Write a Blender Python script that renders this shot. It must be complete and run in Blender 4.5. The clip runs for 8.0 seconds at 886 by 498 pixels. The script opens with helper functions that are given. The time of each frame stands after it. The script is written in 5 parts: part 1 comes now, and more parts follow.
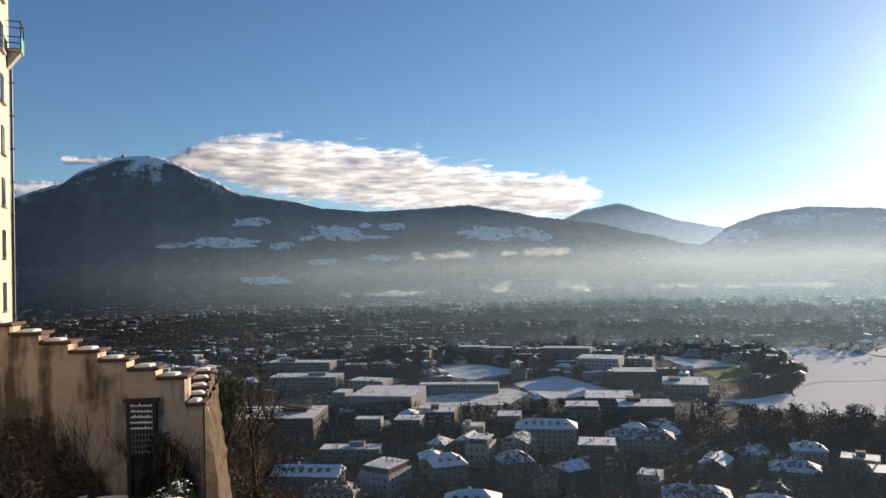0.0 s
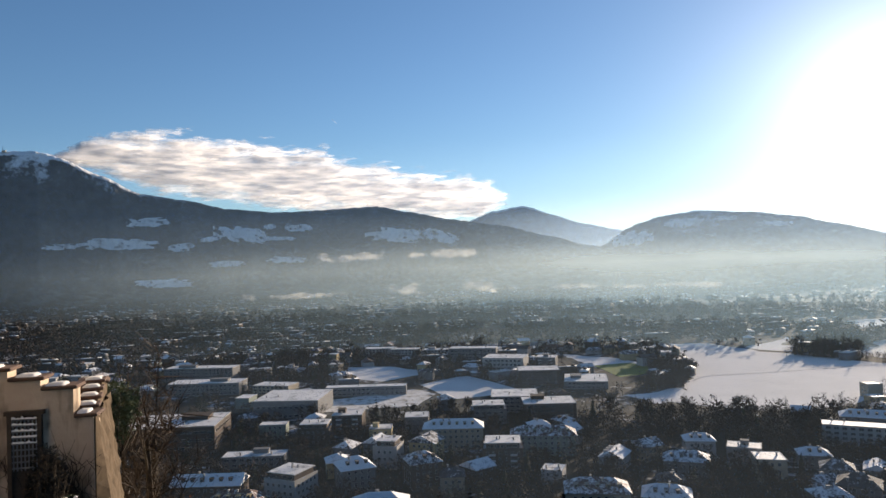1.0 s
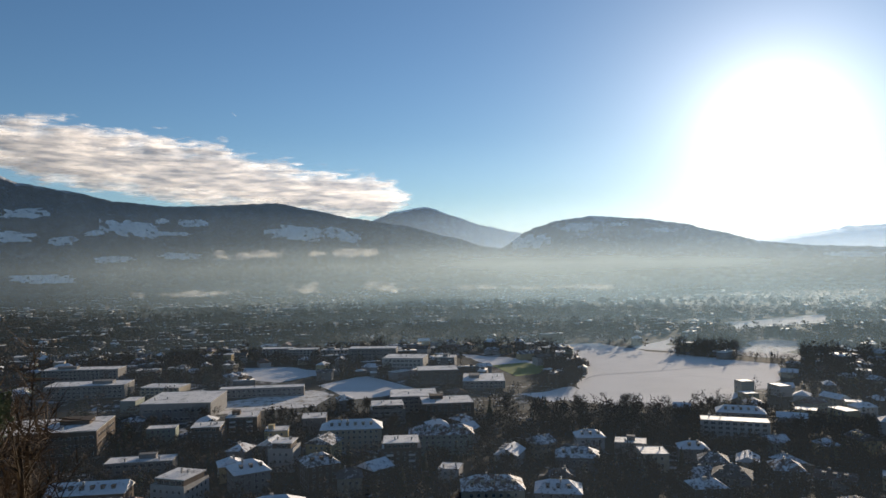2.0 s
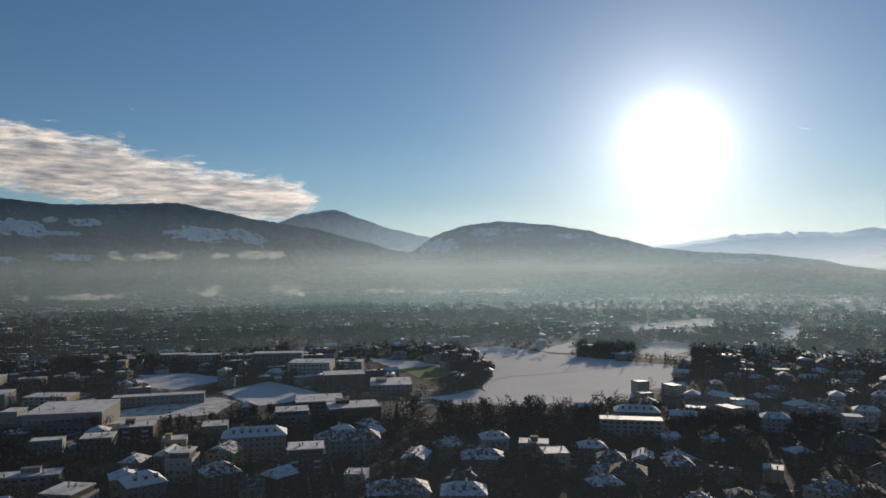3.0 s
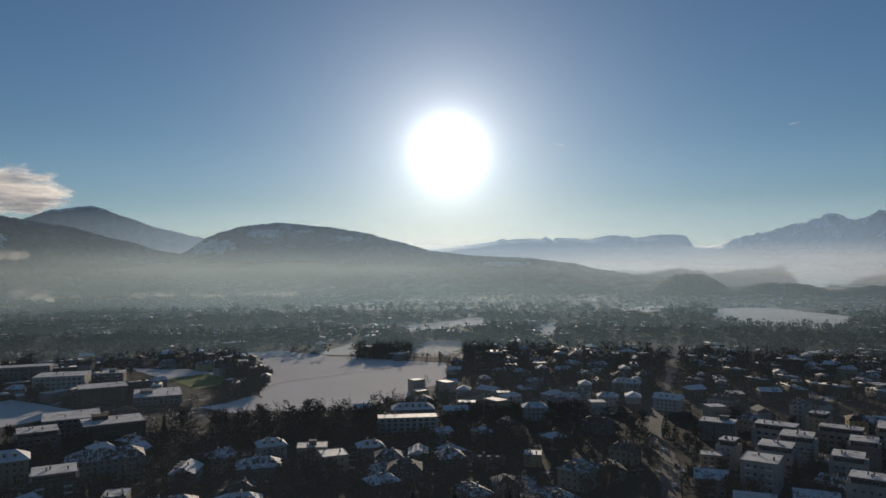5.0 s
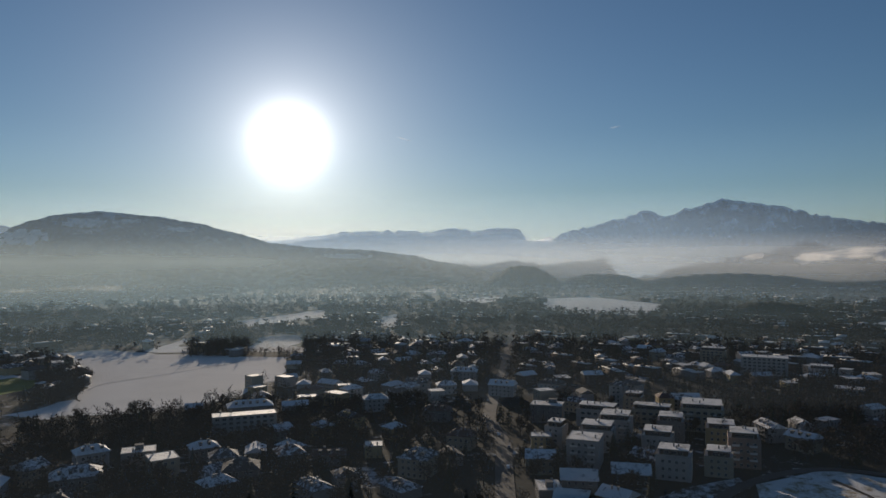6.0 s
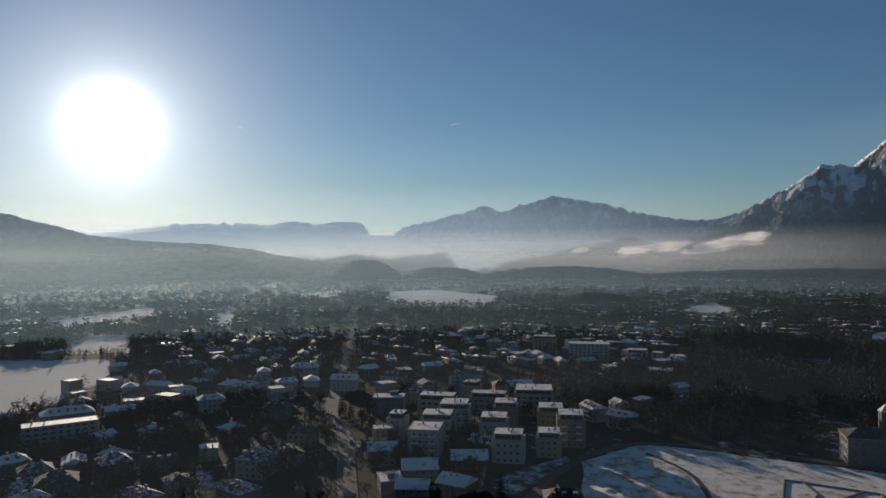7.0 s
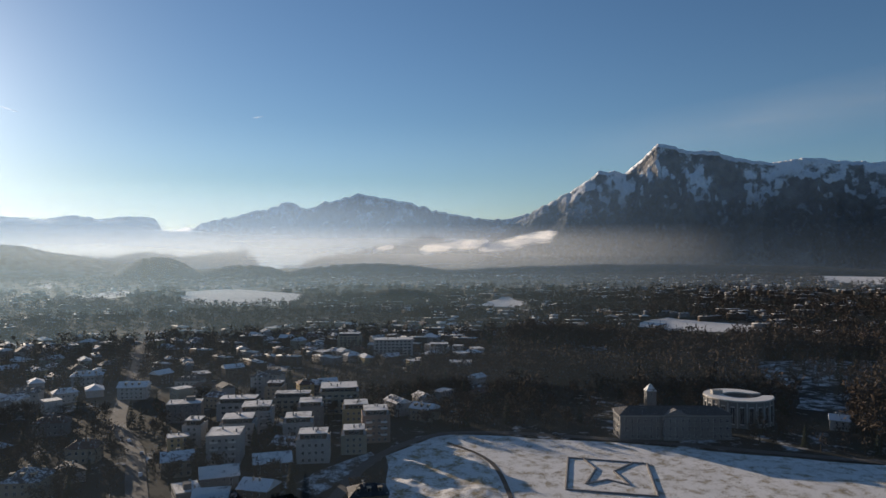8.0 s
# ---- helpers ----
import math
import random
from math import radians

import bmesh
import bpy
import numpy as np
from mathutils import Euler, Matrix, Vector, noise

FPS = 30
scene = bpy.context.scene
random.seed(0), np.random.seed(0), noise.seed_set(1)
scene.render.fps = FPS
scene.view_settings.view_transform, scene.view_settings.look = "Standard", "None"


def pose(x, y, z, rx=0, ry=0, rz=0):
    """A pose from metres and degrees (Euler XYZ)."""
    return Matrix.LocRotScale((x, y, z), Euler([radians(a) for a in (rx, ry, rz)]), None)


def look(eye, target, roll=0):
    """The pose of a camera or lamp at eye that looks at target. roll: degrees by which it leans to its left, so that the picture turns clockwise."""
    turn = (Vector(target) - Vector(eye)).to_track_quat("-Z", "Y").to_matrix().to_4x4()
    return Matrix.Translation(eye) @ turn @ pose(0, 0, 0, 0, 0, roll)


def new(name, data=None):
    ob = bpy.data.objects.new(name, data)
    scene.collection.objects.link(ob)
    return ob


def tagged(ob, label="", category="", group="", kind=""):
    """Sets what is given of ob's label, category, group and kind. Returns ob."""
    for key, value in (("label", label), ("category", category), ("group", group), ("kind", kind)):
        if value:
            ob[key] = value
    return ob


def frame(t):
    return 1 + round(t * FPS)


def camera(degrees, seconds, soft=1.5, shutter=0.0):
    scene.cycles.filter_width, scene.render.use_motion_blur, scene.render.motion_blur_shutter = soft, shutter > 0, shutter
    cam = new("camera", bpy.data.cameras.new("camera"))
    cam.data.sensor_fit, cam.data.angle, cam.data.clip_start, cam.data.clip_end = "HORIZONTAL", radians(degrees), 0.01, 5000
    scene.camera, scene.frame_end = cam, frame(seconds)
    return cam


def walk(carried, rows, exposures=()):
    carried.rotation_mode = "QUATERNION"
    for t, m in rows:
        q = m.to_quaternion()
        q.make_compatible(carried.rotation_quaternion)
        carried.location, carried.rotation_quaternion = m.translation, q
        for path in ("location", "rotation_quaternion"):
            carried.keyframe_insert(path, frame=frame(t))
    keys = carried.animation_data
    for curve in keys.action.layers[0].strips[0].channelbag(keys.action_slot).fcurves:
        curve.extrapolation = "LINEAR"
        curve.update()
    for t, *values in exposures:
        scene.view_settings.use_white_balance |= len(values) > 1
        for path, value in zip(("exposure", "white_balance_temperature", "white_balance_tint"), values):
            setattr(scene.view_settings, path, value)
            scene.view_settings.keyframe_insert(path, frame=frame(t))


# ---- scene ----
cam = camera(64.62, 8.0)
EYE = 105.0
# seconds, azimuth to the right, pitch up, roll (right side up)
TURNS = [
    (0.0, 0.00, 1.38, -1.68), (0.5, 3.94, 1.32, -1.88), (1.0, 7.54, 1.28, -1.86), (1.5, 11.60, 1.13, -1.36),
    (3.0, 23.00, 1.31, -0.46), (3.5, 26.83, 1.46, -0.34), (4.0, 30.82, 1.55, -0.30), (4.2, 32.58, 1.47, -0.36),
    (5.3, 44.37, 1.25, -0.36), (5.5, 46.91, 1.07, -0.40), (6.0, 53.69, 0.69, -0.30), (6.5, 59.87, 0.37, -0.38),
    (7.0, 66.53, 0.11, -0.32), (7.5, 74.20, -0.11, -0.10), (8.0, 82.33, -0.17, -0.21),
]


def eye_pose(t, az, pitch, roll):
    a = radians(az)
    return pose(0.07 * math.sin(a), 0.07 * math.cos(a) - 0.07, EYE, 0, 0, -az) @ pose(0, 0, 0, 90 + pitch, 0, 0) @ pose(0, 0, 0, 0, 0, roll)


walk(cam, [(r[0], eye_pose(*r)) for r in TURNS],
     exposures=[(t, e, 6480, 13 if t < 1.5 or t > 7.5 else 11) for t, e in ((0.0, 1.02), (1.0, 1.05), (1.7, 0.85), (3.0, 0.22), (4.0, -0.05), (5.5, -0.18), (6.5, -0.18), (7.2, 0.08), (8.0, 0.5))])

# ---- light ----
SUN_AZ, SUN_EL = 41.3, 9.3
SUN = Vector((math.sin(radians(SUN_AZ)) * math.cos(radians(SUN_EL)), math.cos(radians(SUN_AZ)) * math.cos(radians(SUN_EL)), math.sin(radians(SUN_EL))))
lamp = new("sun", bpy.data.lights.new("sun", "SUN"))
scene.cycles.transparent_max_bounces = 16
lamp.data.energy, lamp.data.angle, lamp.data.color = 5.0, radians(0.5), (1.0, 0.84, 0.65)
lamp.matrix_basis = look(SUN * 300 + Vector((0, 0, EYE)), (0, 0, EYE))

world = bpy.data.worlds.new("winter_sky")
scene.world = world
world.use_nodes = True
wn, wl = world.node_tree.nodes, world.node_tree.links
wn.clear()
w_out, w_bg, w_sky = wn.new("ShaderNodeOutputWorld"), wn.new("ShaderNodeBackground"), wn.new("ShaderNodeTexSky")
w_sky.sky_type, w_sky.sun_disc = "NISHITA", False
w_sky.sun_elevation, w_sky.sun_rotation = radians(SUN_EL), radians(SUN_AZ)
w_sky.altitude, w_sky.air_density, w_sky.dust_density, w_sky.ozone_density = 500, 1.0, 0.15, 3.6
w_bg.inputs["Strength"].default_value = 0.07
w_co, w_dot = wn.new("ShaderNodeTexCoord"), wn.new("ShaderNodeVectorMath")
w_dot.operation = "DOT_PRODUCT"
wl.new(w_co.outputs["Generated"], w_dot.inputs[0])
w_dot.inputs[1].default_value = SUN
clamp = wn.new("ShaderNodeMath")
clamp.operation = "MAXIMUM"
clamp.inputs[1].default_value = 0.0
wl.new(w_dot.outputs["Value"], clamp.inputs[0])
total = w_sky.outputs[0]
# the bright air close round the sun: sharpness, strength, colour
for n, a, col in ((1300.0, 30.0, (1, 0.98, 0.95, 1)), (330.0, 5.0, (1, 0.98, 0.95, 1)), (130.0, 3.0, (1, 0.98, 0.95, 1)), (45.0, 2.2, (1.0, 0.97, 0.90, 1)), (7.0, 0.38, (0.92, 0.97, 1.0, 1))):
    pw, sc, ad = wn.new("ShaderNodeMath"), wn.new("ShaderNodeVectorMath"), wn.new("ShaderNodeVectorMath")
    pw.operation, sc.operation, ad.operation = "POWER", "SCALE", "ADD"
    wl.new(clamp.outputs[0], pw.inputs[0])
    pw.inputs[1].default_value = n
    sc.inputs[0].default_value = [c * a for c in col[:3]]
    wl.new(pw.outputs[0], sc.inputs["Scale"])
    wl.new(total, ad.inputs[0])
    wl.new(sc.outputs[0], ad.inputs[1])
    total = ad.outputs[0]
wl.new(total, w_bg.inputs["Color"])
wl.new(w_bg.outputs[0], w_out.inputs["Surface"])


# ---- materials ----
class Mat:
    """A node material in the making."""

    def __init__(self, name, rough=0.9):
        self.m = bpy.data.materials.new(name)
        self.m.use_nodes = True
        self.n, self.l = self.m.node_tree.nodes, self.m.node_tree.links
        self.b = self.n["Principled BSDF"]
        self.b.inputs["Roughness"].default_value = rough
        self.b.inputs["Specular IOR Level"].default_value = 0.08 if rough > 0.88 else 0.25 if rough > 0.65 else 0.5
        self.co = self.n.new("ShaderNodeNewGeometry").outputs["Position"]

    def noise(self, size, detail=4.0, rough=0.6, stretch=None):
        t = self.n.new("ShaderNodeTexNoise")
        t.inputs["Scale"].default_value = 1.0 / size
        t.inputs["Detail"].default_value, t.inputs["Roughness"].default_value = detail, rough
        co = self.co
        if stretch:
            mp = self.n.new("ShaderNodeMapping")
            mp.inputs["Scale"].default_value = stretch
            self.l.new(co, mp.inputs[0])
            co = mp.outputs[0]
        self.l.new(co, t.inputs["Vector"])
        return t.outputs["Fac"]

    def rand(self):
        return self.n.new("ShaderNodeObjectInfo").outputs["Random"]

    def island(self):
        return self.n.new("ShaderNodeNewGeometry").outputs["Random Per Island"]

    def ramp(self, fac, *stops):
        r = self.n.new("ShaderNodeValToRGB")
        e = r.color_ramp.elements
        while len(e) < len(stops):
            e.new(0.5)
        for k, (p, c) in enumerate(stops):
            e[k].position, e[k].color = p, (*c, 1) if not isinstance(c, float) else (c, c, c, 1)
        self.l.new(fac, r.inputs[0])
        return r.outputs[0]

    def mix(self, fac, a, b, how="MIX"):
        x = self.n.new("ShaderNodeMix")
        x.data_type, x.blend_type = "RGBA", how
        for sock, v in ((x.inputs[0], fac), (x.inputs[6], a), (x.inputs[7], b)):
            if isinstance(v, bpy.types.NodeSocket):
                self.l.new(v, sock)
            else:
                sock.default_value = (*v, 1) if isinstance(v, tuple) else v
        return x.outputs[2]

    def math(self, op, a, b=0.0):
        x = self.n.new("ShaderNodeMath")
        x.operation = op
        for sock, v in ((x.inputs[0], a), (x.inputs[1], b)):
            if isinstance(v, bpy.types.NodeSocket):
                self.l.new(v, sock)
            else:
                sock.default_value = v
        return x.outputs[0]

    def bump(self, h, dist, strength=0.6):
        bp = self.n.new("ShaderNodeBump")
        bp.inputs["Distance"].default_value, bp.inputs["Strength"].default_value = dist, strength
        self.l.new(h, bp.inputs["Height"])
        self.l.new(bp.outputs[0], self.b.inputs["Normal"])

    def done(self, colour):
        if isinstance(colour, tuple):
            self.b.inputs["Base Color"].default_value = (*colour, 1)
        else:
            self.l.new(colour, self.b.inputs["Base Color"])
        return self.m


def plain(name, colour, rough=0.85, vary=0.25, size=3.0, metal=0.0):
    m = Mat(name, rough)
    m.b.inputs["Metallic"].default_value = metal
    lo, hi = tuple(c * (1 - vary) for c in colour), tuple(min(1, c * (1 + vary)) for c in colour)
    n = m.noise(size, 6, 0.7)
    c = m.ramp(n, (0.3, lo), (0.7, hi))
    c = m.mix(m.math("MULTIPLY", m.rand(), 0.35), c, tuple(x * 0.7 for x in colour))
    m.bump(m.noise(size * 0.1, 3), size * 0.01, 0.4)
    return m.done(c)


def snow_mat(name, cover=0.5, under=(0.10, 0.085, 0.05), patch=14.0, rough=0.75):
    """Thin snow; cover: how much of the ground below it hides."""
    m = Mat(name, rough)
    n = m.math("ADD", m.math("MULTIPLY", m.noise(patch, 6, 0.62), 0.65), m.math("MULTIPLY", m.noise(patch * 0.12, 5, 0.7), 0.35))
    k = 0.5 + (0.5 - cover) * 0.4
    white = m.ramp(m.noise(patch * 3, 4), (0.3, (0.62, 0.60, 0.57)), (0.7, (0.74, 0.715, 0.68)))
    dirt = m.ramp(m.noise(patch * 0.4, 5), (0.35, tuple(c * 0.6 for c in under)), (0.65, tuple(c * 1.3 for c in under)))
    f = m.ramp(n, (k - 0.06, 0.0), (k + 0.05, 1.0))
    m.bump(m.noise(patch * 0.05, 4), 0.15, 0.5)
    return m.done(m.mix(f, dirt, white))


def ground_mat():
    m = Mat("winter_ground", 0.95)
    soil = m.ramp(m.noise(45, 6), (0.3, (0.016, 0.016, 0.013)), (0.55, (0.028, 0.027, 0.021)), (0.75, (0.024, 0.031, 0.018)))
    n = m.math("ADD", m.math("MULTIPLY", m.noise(70, 5), 0.5), m.math("MULTIPLY", m.noise(9, 5, 0.7), 0.5))
    f = m.ramp(n, (0.55, 0.0), (0.63, 0.75))
    m.bump(m.noise(6, 4), 0.6, 0.5)
    return m.done(m.mix(f, soil, (0.72, 0.71, 0.70)))


def mountain_mat(name, forest, rock, snow_from, snow_full, snow_low, relief=60.0, steep=0.3, more=0.0):
    """Forest below, rock and snow above; heights in metres."""
    m = Mat(name, 0.95)
    sep = m.n.new("ShaderNodeSeparateXYZ")
    m.l.new(m.co, sep.inputs[0])
    z = sep.outputs["Z"]
    big = m.noise(260, 6, 0.62)
    fine = m.noise(60, 3, 0.6)
    zz = m.math("ADD", z, m.math("MULTIPLY", m.math("SUBTRACT", big, 0.5), 420.0))
    up = m.n.new("ShaderNodeMapRange")
    up.inputs["From Min"].default_value, up.inputs["From Max"].default_value = snow_from, snow_full
    m.l.new(zz, up.inputs["Value"])
    body = m.mix(up.outputs[0], m.ramp(fine, (0.35, tuple(c * 0.6 for c in forest)), (0.65, tuple(c * 1.4 for c in forest))),
                 m.ramp(fine, (0.35, tuple(c * 0.6 for c in rock)), (0.62, rock)))
    nz = m.n.new("ShaderNodeSeparateXYZ")
    m.l.new(m.n.new("ShaderNodeNewGeometry").outputs["Normal"], nz.inputs[0])
    lie = m.n.new("ShaderNodeMapRange")
    lie.inputs["From Min"].default_value, lie.inputs["From Max"].default_value = 0.45, 0.92
    m.l.new(nz.outputs["Z"], lie.inputs["Value"])
    s = m.math("ADD", m.math("MULTIPLY", m.noise(70, 5, 0.66, (1, 1, 0.45)), 0.55), m.math("MULTIPLY", m.noise(16, 4, 0.6), 0.2))
    s = m.math("ADD", s, m.math("MULTIPLY", lie.outputs[0], steep))
    s = m.math("ADD", s, m.math("MULTIPLY", m.math("SUBTRACT", up.outputs[0], 0.5), 0.16))
    k = 0.42 + steep * 0.4 - more
    f = m.math("MULTIPLY", m.ramp(s, (k, 0.0), (k + 0.08, 1.0)), m.math("ADD", m.math("MULTIPLY", up.outputs[0], 1.0 - snow_low), snow_low))
    m.bump(m.math("ADD", m.noise(120, 4, 0.6), m.math("MULTIPLY", fine, 0.3)), relief, 0.8)
    return m.done(m.mix(f, body, (0.80, 0.81, 0.83)))


def veil_mat(name, colour, alpha, puff=300.0, lumps=0.5, flat=4.0, sharp=False, fade=6.0, rise=((0.0, 1.0), (0.35, 0.85), (0.65, 0.35), (1.0, 0.0))):
    """Thin mist or cloud that scatters the sun's light and lets the rest through; thinner towards the sheet's border by its UV."""
    m = Mat(name)
    n, l = m.n, m.l
    uv = n.new("ShaderNodeUVMap").outputs[0]
    sep = n.new("ShaderNodeSeparateXYZ")
    l.new(uv, sep.inputs[0])
    u, v = sep.outputs["X"], sep.outputs["Y"]
    side = m.math("MINIMUM", m.math("MULTIPLY", m.math("MINIMUM", u, m.math("SUBTRACT", 1.0, u)), fade), 1.0)
    noise_f = m.noise(puff, 7, 0.62, (1, 1, flat))
    if sharp:
        d = m.math("SUBTRACT", 1.0, m.math("ABSOLUTE", m.math("SUBTRACT", m.math("MULTIPLY", v, 2.0), 1.0)))
        base = m.math("MULTIPLY", m.math("POWER", d, 0.6), side)
        a = m.math("ADD", base, m.math("MULTIPLY", m.math("SUBTRACT", noise_f, 0.5), lumps * 3.0))
        a = m.ramp(a, (0.42, 0.0), (0.75, 1.0))
        a = m.math("MULTIPLY", a, alpha)
    else:
        d = m.ramp(v, *rise)
        a = m.math("MULTIPLY", m.math("MULTIPLY", d, side), alpha)
        a = m.math("MULTIPLY", a, m.math("ADD", 1.0 - lumps * 0.5, m.math("MULTIPLY", noise_f, lumps)))
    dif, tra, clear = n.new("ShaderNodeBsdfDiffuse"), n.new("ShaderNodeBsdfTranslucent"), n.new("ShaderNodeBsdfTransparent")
    # on sharp sheets, grey patches put the cloud's own shading into its colour
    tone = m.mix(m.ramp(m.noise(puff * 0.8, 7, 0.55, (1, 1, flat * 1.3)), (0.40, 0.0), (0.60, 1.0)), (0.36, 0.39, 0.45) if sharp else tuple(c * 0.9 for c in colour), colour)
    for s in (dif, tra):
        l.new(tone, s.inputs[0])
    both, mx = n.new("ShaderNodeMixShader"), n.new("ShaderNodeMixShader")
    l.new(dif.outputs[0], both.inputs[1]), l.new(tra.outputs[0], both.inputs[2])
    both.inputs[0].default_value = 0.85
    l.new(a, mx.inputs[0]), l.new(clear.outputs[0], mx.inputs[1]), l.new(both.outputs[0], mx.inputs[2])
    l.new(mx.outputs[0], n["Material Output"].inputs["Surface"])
    return m.m


def roof_mat(name, tile, cover):
    """Tiles or sheet, with snow lying on part of them."""
    m = Mat(name, 0.8)
    c = m.ramp(m.noise(1.2, 5), (0.3, tuple(x * 0.7 for x in tile)), (0.7, tuple(x * 1.2 for x in tile)))
    n = m.math("ADD", m.math("MULTIPLY", m.noise(2.6, 6, 0.72, (1, 1, 0.5)), 0.6), m.math("MULTIPLY", m.noise(0.7, 4, 0.7), 0.4))
    s = m.math("ADD", n, m.math("MULTIPLY", m.math("SUBTRACT", m.rand(), 0.5), 0.26))
    f = m.ramp(s, (0.515 - cover * 0.2, 0.0), (0.58 - cover * 0.2, 0.92))
    m.bump(m.noise(0.6, 3), 0.06, 0.5)
    return m.done(m.mix(f, c, (0.76, 0.75, 0.74)))


def stucco_mat():
    m = Mat("stained_stucco", 0.92)
    base = m.ramp(m.noise(1.6, 6, 0.65), (0.3, (0.42, 0.31, 0.225)), (0.7, (0.57, 0.45, 0.335)))
    drip = m.math("MULTIPLY", m.noise(0.55, 5, 0.6, (1, 1, 0.16)), m.noise(2.2, 4))
    c = m.mix(m.ramp(drip, (0.225, 0.0), (0.31, 0.88)), base, (0.09, 0.07, 0.05))
    m.bump(m.noise(0.12, 5), 0.02, 0.7)
    return m.done(c)


GROUND = ground_mat()
SNOW = snow_mat("field_snow", 0.95, (0.22, 0.19, 0.14), 25, 0.92)
SNOW_THIN = snow_mat("thin_snow_on_grass", 0.6, (0.30, 0.25, 0.17), 7, 0.92)
# sparse cover on dark soil puts the trees' shade into the colour
SNOW_YARD = snow_mat("shaded_snowy_yard", 0.42, (0.05, 0.045, 0.035), 9, 0.92)
SNOW_GRASS = snow_mat("snow_over_grass", 0.55, (0.26, 0.20, 0.10), 9)
HEDGE = plain("bare_hedge", (0.20, 0.185, 0.175), 0.95, 0.3, 1.0)
FAR_ROOF = snow_mat("distant_roof_snow", 0.7, (0.06, 0.055, 0.055), 5, 0.7)
SNOW_ROOF = snow_mat("roof_snow", 0.68, (0.10, 0.095, 0.09), 6, 0.68)
GRASS = plain("sports_grass", (0.15, 0.20, 0.035), 0.9, 0.3, 12)
ASPHALT = plain("asphalt", (0.07, 0.065, 0.06), 0.85, 0.35, 9)
PATH_SNOW = plain("trodden_snow", (0.42, 0.42, 0.44), 0.8, 0.2, 4)
TRACK = plain("dark_path", (0.06, 0.05, 0.045), 0.9, 0.3, 4)
PLASTERS = [plain("plaster_" + n, c, 0.9, 0.16, 2.5) for n, c in (
    ("white", (0.35, 0.335, 0.315)), ("cream", (0.33, 0.285, 0.215)), ("yellow", (0.36, 0.285, 0.155)), ("grey", (0.17, 0.165, 0.16)),
    ("green", (0.22, 0.245, 0.205)), ("rose", (0.26, 0.185, 0.15)), ("brown", (0.085, 0.066, 0.053)))]
WHITE, CREAM, YELLOW, GREY, GREEN, ROSE, BROWN = range(7)
ROOF_DARK = roof_mat("slate_roof", (0.06, 0.055, 0.055), 0.2)
ROOF_RED = roof_mat("tile_roof", (0.11, 0.06, 0.045), 0.28)
ROOF_GREEN = roof_mat("copper_roof", (0.16, 0.24, 0.22), 0.75)
GLASS = Mat("window_glass", 0.12).done((0.025, 0.03, 0.035))
FRAME = plain("painted_frame", (0.55, 0.53, 0.50), 0.6, 0.1, 1)
CONCRETE = plain("concrete", (0.33, 0.32, 0.30), 0.85, 0.2, 2)
BARK = plain("bark", (0.05, 0.04, 0.03), 0.95, 0.4, 0.5)
TWIGS = plain("twigs", (0.062, 0.048, 0.037), 0.95, 0.4, 6)
RUST_TWIGS = plain("russet_twigs", (0.052, 0.036, 0.026), 0.95, 0.4, 6)
NEEDLES = plain("needles", (0.022, 0.030, 0.018), 0.9, 0.4, 3)
DRY = plain("dry_creeper", (0.17, 0.11, 0.075), 0.95, 0.45, 0.5)
RUSSET = plain("russet_leaf", (0.20, 0.085, 0.045), 0.9, 0.4, 0.4)
IVY = plain("ivy_leaf", (0.06, 0.08, 0.025), 0.6, 0.5, 0.4)
STUCCO = stucco_mat()
RUBBLE = plain("brown_rubble", (0.10, 0.072, 0.046), 0.95, 0.5, 0.35)
COPING = plain("clay_coping", (0.10, 0.06, 0.042), 0.85, 0.3, 0.4)
PALE_WALL = plain("fortress_plaster", (0.54, 0.46, 0.34), 0.9, 0.14, 3)
IRON = plain("dark_iron", (0.05, 0.05, 0.05), 0.5, 0.2, 0.3, 0.8)
GREEN_NET = plain("green_net", (0.10, 0.30, 0.22), 0.7, 0.2, 0.5)
WOOD = plain("weathered_wood", (0.07, 0.05, 0.035), 0.85, 0.35, 0.3)


# ---- mesh helpers ----
def raw(name, verts, faces, mats, uvs=None, slots=None, smooth=False):
    me = bpy.data.meshes.new(name)
    me.from_pydata([tuple(v) for v in verts], [], [tuple(f) for f in faces])
    for m in (mats if isinstance(mats, (list, tuple)) else [mats]):
        me.materials.append(m)
    if slots is not None:
        me.polygons.foreach_set("material_index", slots)
    if uvs is not None:
        layer = me.uv_layers.new(name="UVMap")
        for lp in me.loops:
            layer.data[lp.index].uv = uvs[lp.vertex_index]
    if smooth:
        me.polygons.foreach_set("use_smooth", [True] * len(me.polygons))
    me.update()
    return me


def under(name, me, parent, m=None, label=""):
    ob = new(name, me)
    ob.parent = parent
    if m is not None:
        ob.matrix_basis = m
    return tagged(ob, label)


def base(name, x, y, z, rz, label, category, group="", kind=""):
    ob = new(name)
    ob.empty_display_size = 0.5
    ob.matrix_basis = pose(x, y, z, 0, 0, rz)
    return tagged(ob, label, category, group, kind)


